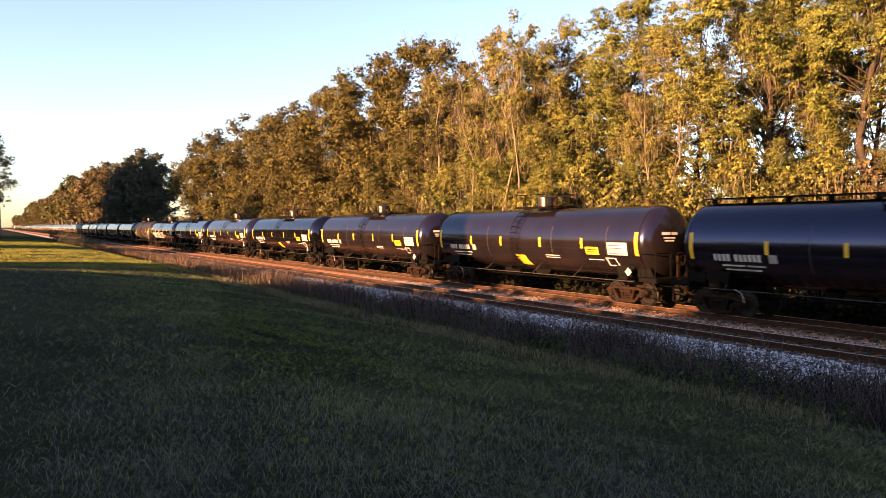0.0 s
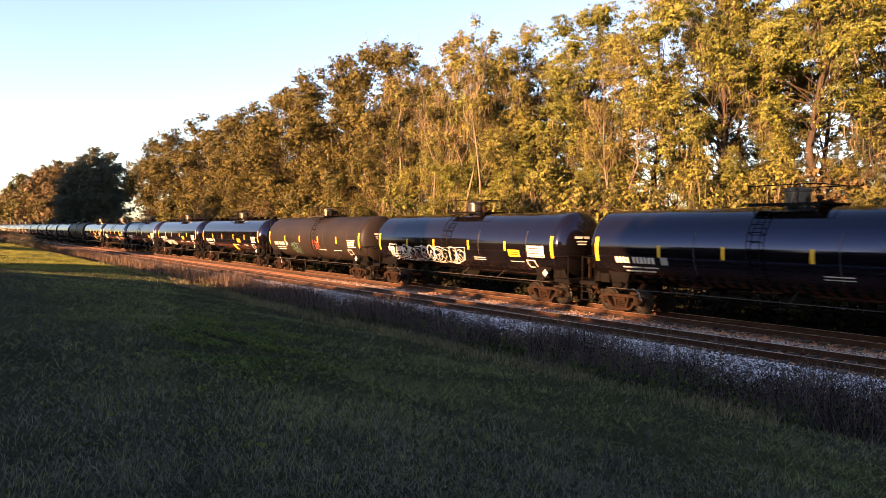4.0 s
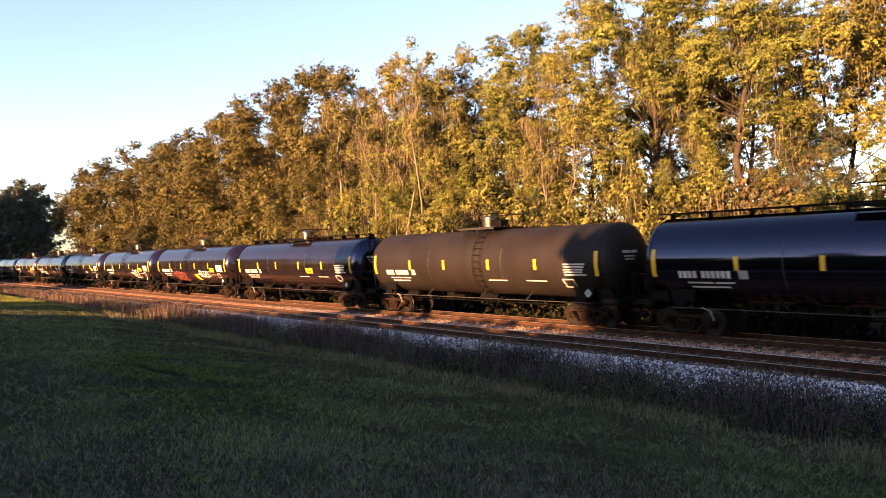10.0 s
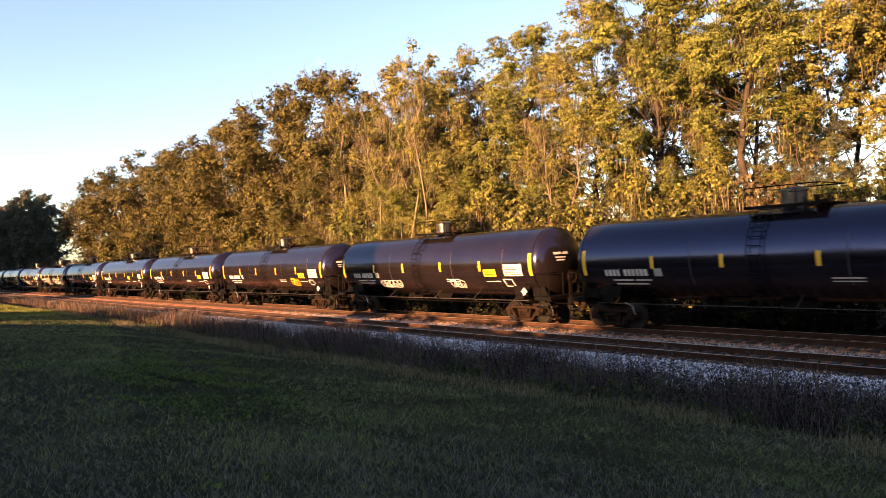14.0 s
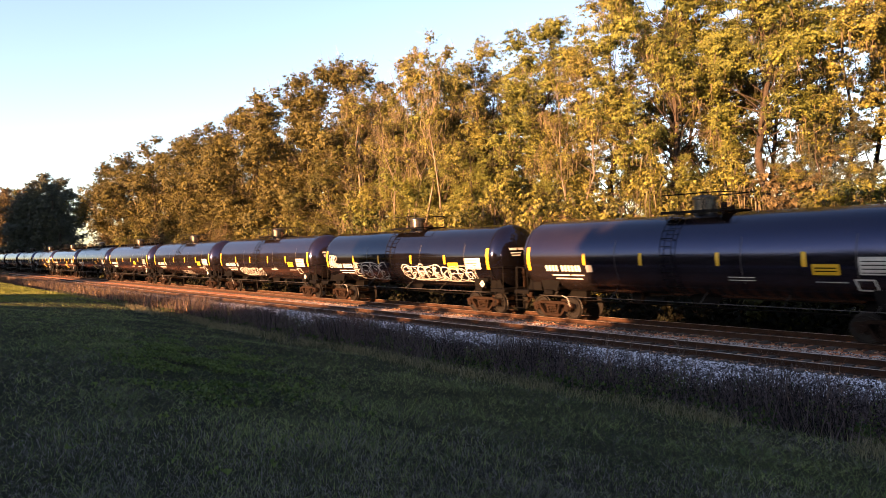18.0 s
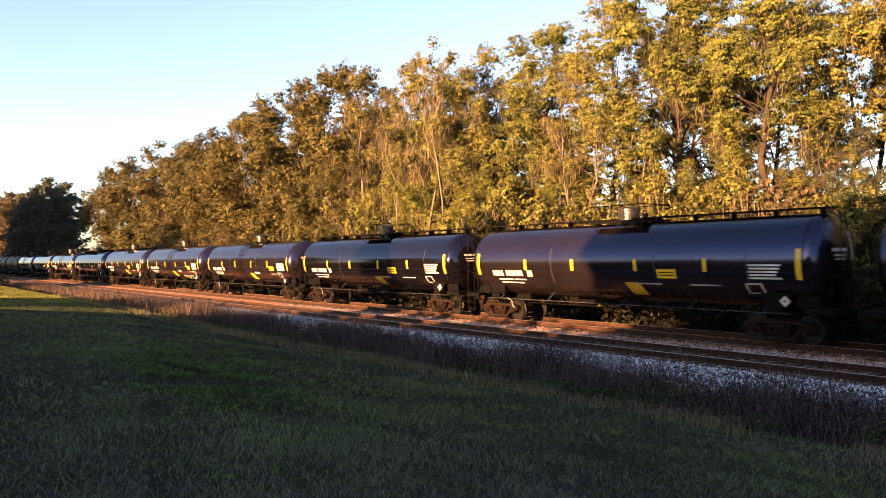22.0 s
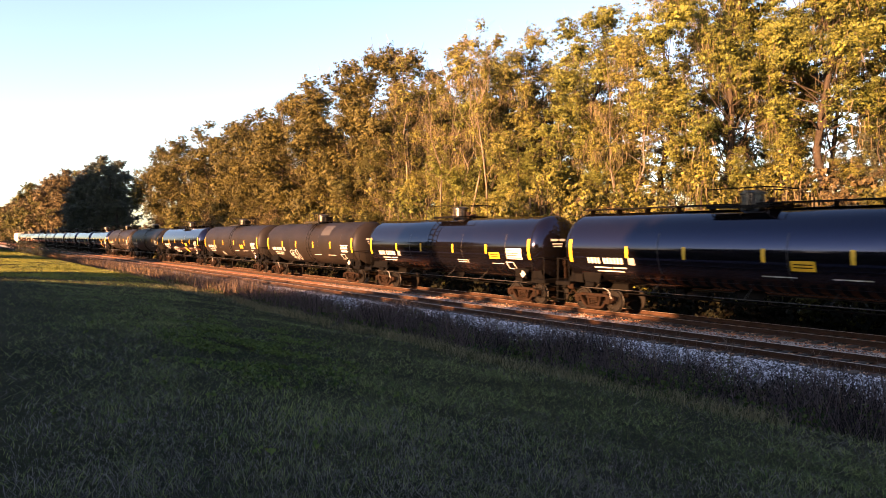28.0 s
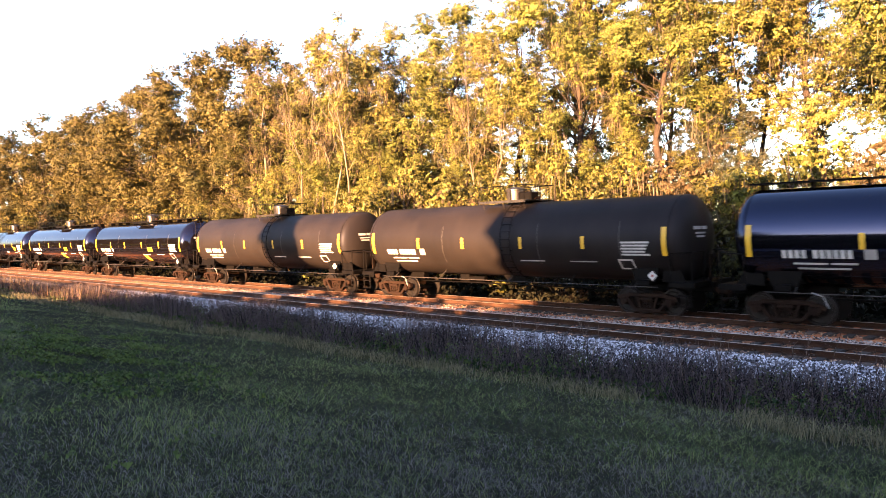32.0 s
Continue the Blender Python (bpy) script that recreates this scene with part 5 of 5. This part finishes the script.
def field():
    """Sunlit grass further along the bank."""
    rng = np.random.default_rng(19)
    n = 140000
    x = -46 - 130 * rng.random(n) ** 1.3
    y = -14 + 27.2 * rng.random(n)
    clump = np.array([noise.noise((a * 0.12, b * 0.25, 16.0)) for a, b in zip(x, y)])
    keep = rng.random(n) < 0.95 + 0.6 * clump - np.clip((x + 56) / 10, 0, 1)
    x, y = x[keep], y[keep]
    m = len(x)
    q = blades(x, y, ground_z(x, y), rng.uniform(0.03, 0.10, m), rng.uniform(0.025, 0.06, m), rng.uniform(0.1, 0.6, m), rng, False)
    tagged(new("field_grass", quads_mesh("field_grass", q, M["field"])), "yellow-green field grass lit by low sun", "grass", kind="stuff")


field()


def weeds():
    rng = np.random.default_rng(10)
    n = 95000
    x = 4 - 120 * rng.random(n) ** 1.6
    y = 13.1 + 4.3 * rng.beta(2.1, 1.7, n)
    patchy = np.array([noise.noise((a * 0.35, b * 0.6, 4.0)) for a, b in zip(x, y)])
    keep = rng.random(n) < 0.75 + patchy
    x, y = x[keep], y[keep]
    z = np.maximum(ground_z(x, y), np.interp(y, [16.6, 17.1, 17.6], [-0.75, -0.56, -0.36]))
    m = len(x)
    h = rng.uniform(0.25, 1.15, m) * (0.8 + 1.2 * patchy[keep])
    q = blades(x, y, z, np.clip(h, 0.1, 1.3), rng.uniform(0.004, 0.011, m) * (1 + np.abs(x) / 60), rng.uniform(0.1, 0.8, m), rng, False)
    tagged(new("dry_weeds", quads_mesh("dry_weeds", q, M["weed_dry"])), "dry brown weeds and stalks in the ditch", "weeds", kind="stuff")
    # thick dry reeds further along the line
    n = 10000
    x = -42 - 130 * rng.random(n)
    y = 13.2 + 3.9 * rng.beta(1.8, 1.8, n)
    q = blades(x, y, ground_z(x, y), rng.uniform(0.3, 1.25, n), rng.uniform(0.015, 0.04, n), rng.uniform(0.1, 0.6, n), rng, False)
    tagged(new("dry_reeds", quads_mesh("dry_reeds", q, M["reed"])), "thick dry tan reeds in the ditch", "weeds", kind="stuff")
    k = 26000
    x = 4 - 80 * rng.random(k) ** 1.5
    y = 13.0 + 3.6 * rng.random(k)
    patchy = np.array([noise.noise((a * 0.5, b * 0.8, 14.0)) for a, b in zip(x, y)])
    keep = patchy > 0.02
    x, y = x[keep], y[keep]
    z = ground_z(x, y) + rng.random(len(x)) * 0.4
    c = np.stack([x, y, z], -1)
    q = leaf_quads(rng, c, np.full(len(c), 0.08), len(c), 0.11)
    tagged(new("green_weeds", quads_mesh("green_weeds", q, M["weed_green"])), "low green leafy weeds in the ditch", "weeds", kind="stuff")
    # leafy stems: narrow spires of small leaves, most of them withered
    for count, mat, name, label, lo, hi in ((1500, "weed_dry", "withered_weeds", "withered leafy weed stems in the ditch", 0.45, 1.15), (800, "weed_leaf", "leafy_weeds", "small-leaved green weeds in the ditch", 0.25, 0.75)):
        x = 4 - 62 * rng.random(count) ** 1.3
        y = 13.3 + 3.6 * rng.beta(1.7, 1.5, count)
        hh = rng.uniform(lo, hi, count)
        per = 46
        u = rng.random((count, per))
        spread = (0.05 + 0.13 * (1 - u)) * hh[:, None]
        a = rng.random((count, per)) * 6.28
        z = np.maximum(ground_z(x, y), np.interp(y, [16.6, 17.1, 17.6], [-0.75, -0.56, -0.36]))
        tilt = rng.normal(size=(count, 2)) * 0.15
        c = np.stack([x[:, None] + spread * np.cos(a) + tilt[:, :1] * u * hh[:, None], y[:, None] + spread * np.sin(a) + tilt[:, 1:] * u * hh[:, None],
                      z[:, None] + 0.05 + u * hh[:, None]], -1).reshape(-1, 3)
        q = leaf_quads(rng, c, np.full(len(c), 0.03), len(c), 0.046)
        tagged(new(name, quads_mesh(name, q, M[mat])), label, "weeds", kind="stuff")
    # tall branching stalks in loose clumps
    s = []
    for c in range(58):
        cx, cy = 2 - 46 * rng.random() ** 1.2, 14.8 + 2.4 * rng.random()
        for i in range(rng.integers(3, 10)):
            x0, y0 = cx + rng.normal() * 0.55, cy + rng.normal() * 0.3
            z0 = float(ground_z(np.array(x0), np.array(y0)))
            hh = rng.uniform(0.6, 1.5)
            tilt = np.array([rng.normal() * 0.16 * hh, rng.normal() * 0.16 * hh, hh])
            base = np.array([x0, y0, z0])
            for j in range(16):
                a, u, ln = rng.random() * 6.28, rng.uniform(0.3, 1.0), rng.uniform(0.08, 0.32)
                p = base + tilt * u
                d = np.array([math.cos(a) * ln, math.sin(a) * ln, ln * rng.uniform(0.3, 1.0)])
                w = np.array([math.sin(a), -math.cos(a), 0]) * 0.006
                s.append(np.stack([p - w, p + w, p + d + w * 0.4, p + d - w * 0.4]))
            s.append(np.stack([base - [0.009, 0, 0], base + [0.009, 0, 0], base + tilt + [0.004, 0, 0], base + tilt - [0.004, 0, 0]]))
    tagged(new("tall_stalks", quads_mesh("tall_stalks", np.array(s), M["stalk"])), "tall dry branching weed stalks by the track", "weeds", kind="stuff")


weeds()


# added filler leaves behind the line, with shade put into their colour
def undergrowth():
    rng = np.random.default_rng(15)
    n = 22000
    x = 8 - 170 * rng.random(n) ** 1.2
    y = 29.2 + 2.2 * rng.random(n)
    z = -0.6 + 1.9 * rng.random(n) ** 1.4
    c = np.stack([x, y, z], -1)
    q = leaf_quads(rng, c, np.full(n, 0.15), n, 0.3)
    tagged(new("undergrowth", quads_mesh("undergrowth", q, M["shade_brush"])), "tangled undergrowth at the foot of the trees, coloured near-black as shade", "undergrowth", kind="stuff")


undergrowth()


def leafy_patch():
    rng = np.random.default_rng(12)
    n = 5200
    x = -15.0 + rng.normal(size=n) * 3.2
    y = 5.2 + 0.9 * (-15.0 - x) * 0.3 + rng.normal(size=n) * 0.9
    patchy = np.array([noise.noise((a * 0.6, b * 0.9, 21.0)) for a, b in zip(x, y)])
    keep = patchy > 0.0
    x, y = x[keep], y[keep]
    c = np.stack([x, y, ground_height(x, y) + 0.10], -1)
    q = leaf_quads(rng, c, np.full(len(c), 0.07), len(c) * 3, 0.055)
    tagged(new("lawn_weeds", quads_mesh("lawn_weeds", q, M["weed_leaf"])), "low broad-leaved weeds growing through the lawn", "weeds", kind="stuff")


leafy_patch()


# ---- what moves ----
def motions():
    times = [0, 4, 8, 12, 16, 20, 24, 28, 32]
    for car, x in zip(CARS, CAR_X):
        walk(car, [(t, pose(x + travel(t), TRAIN_TRACK, 0)) for t in times])
    # the wheels roll; all wheelsets on the same end of a bogie share one turning
    keyed = {}
    for car in CARS:
        for b in car.children:
            if not b.name.startswith("bogie"):
                continue
            for w in b.children:
                if not w.name.startswith("wheelset"):
                    continue
                end = 1 if w.location.x > 0 else -1
                if end not in keyed:
                    walk(w, [(f / FPS, pose(end * 0.89, 0, WHEEL_R, 0, math.degrees(travel(f / FPS) / WHEEL_R) % 360, 0)) for f in range(32 * FPS + 1)])
                    keyed[end] = w.animation_data
                else:
                    w.rotation_mode = "QUATERNION"
                    own = w.animation_data_create()
                    own.action = keyed[end].action
                    own.action_slot = keyed[end].action_slot


motions()
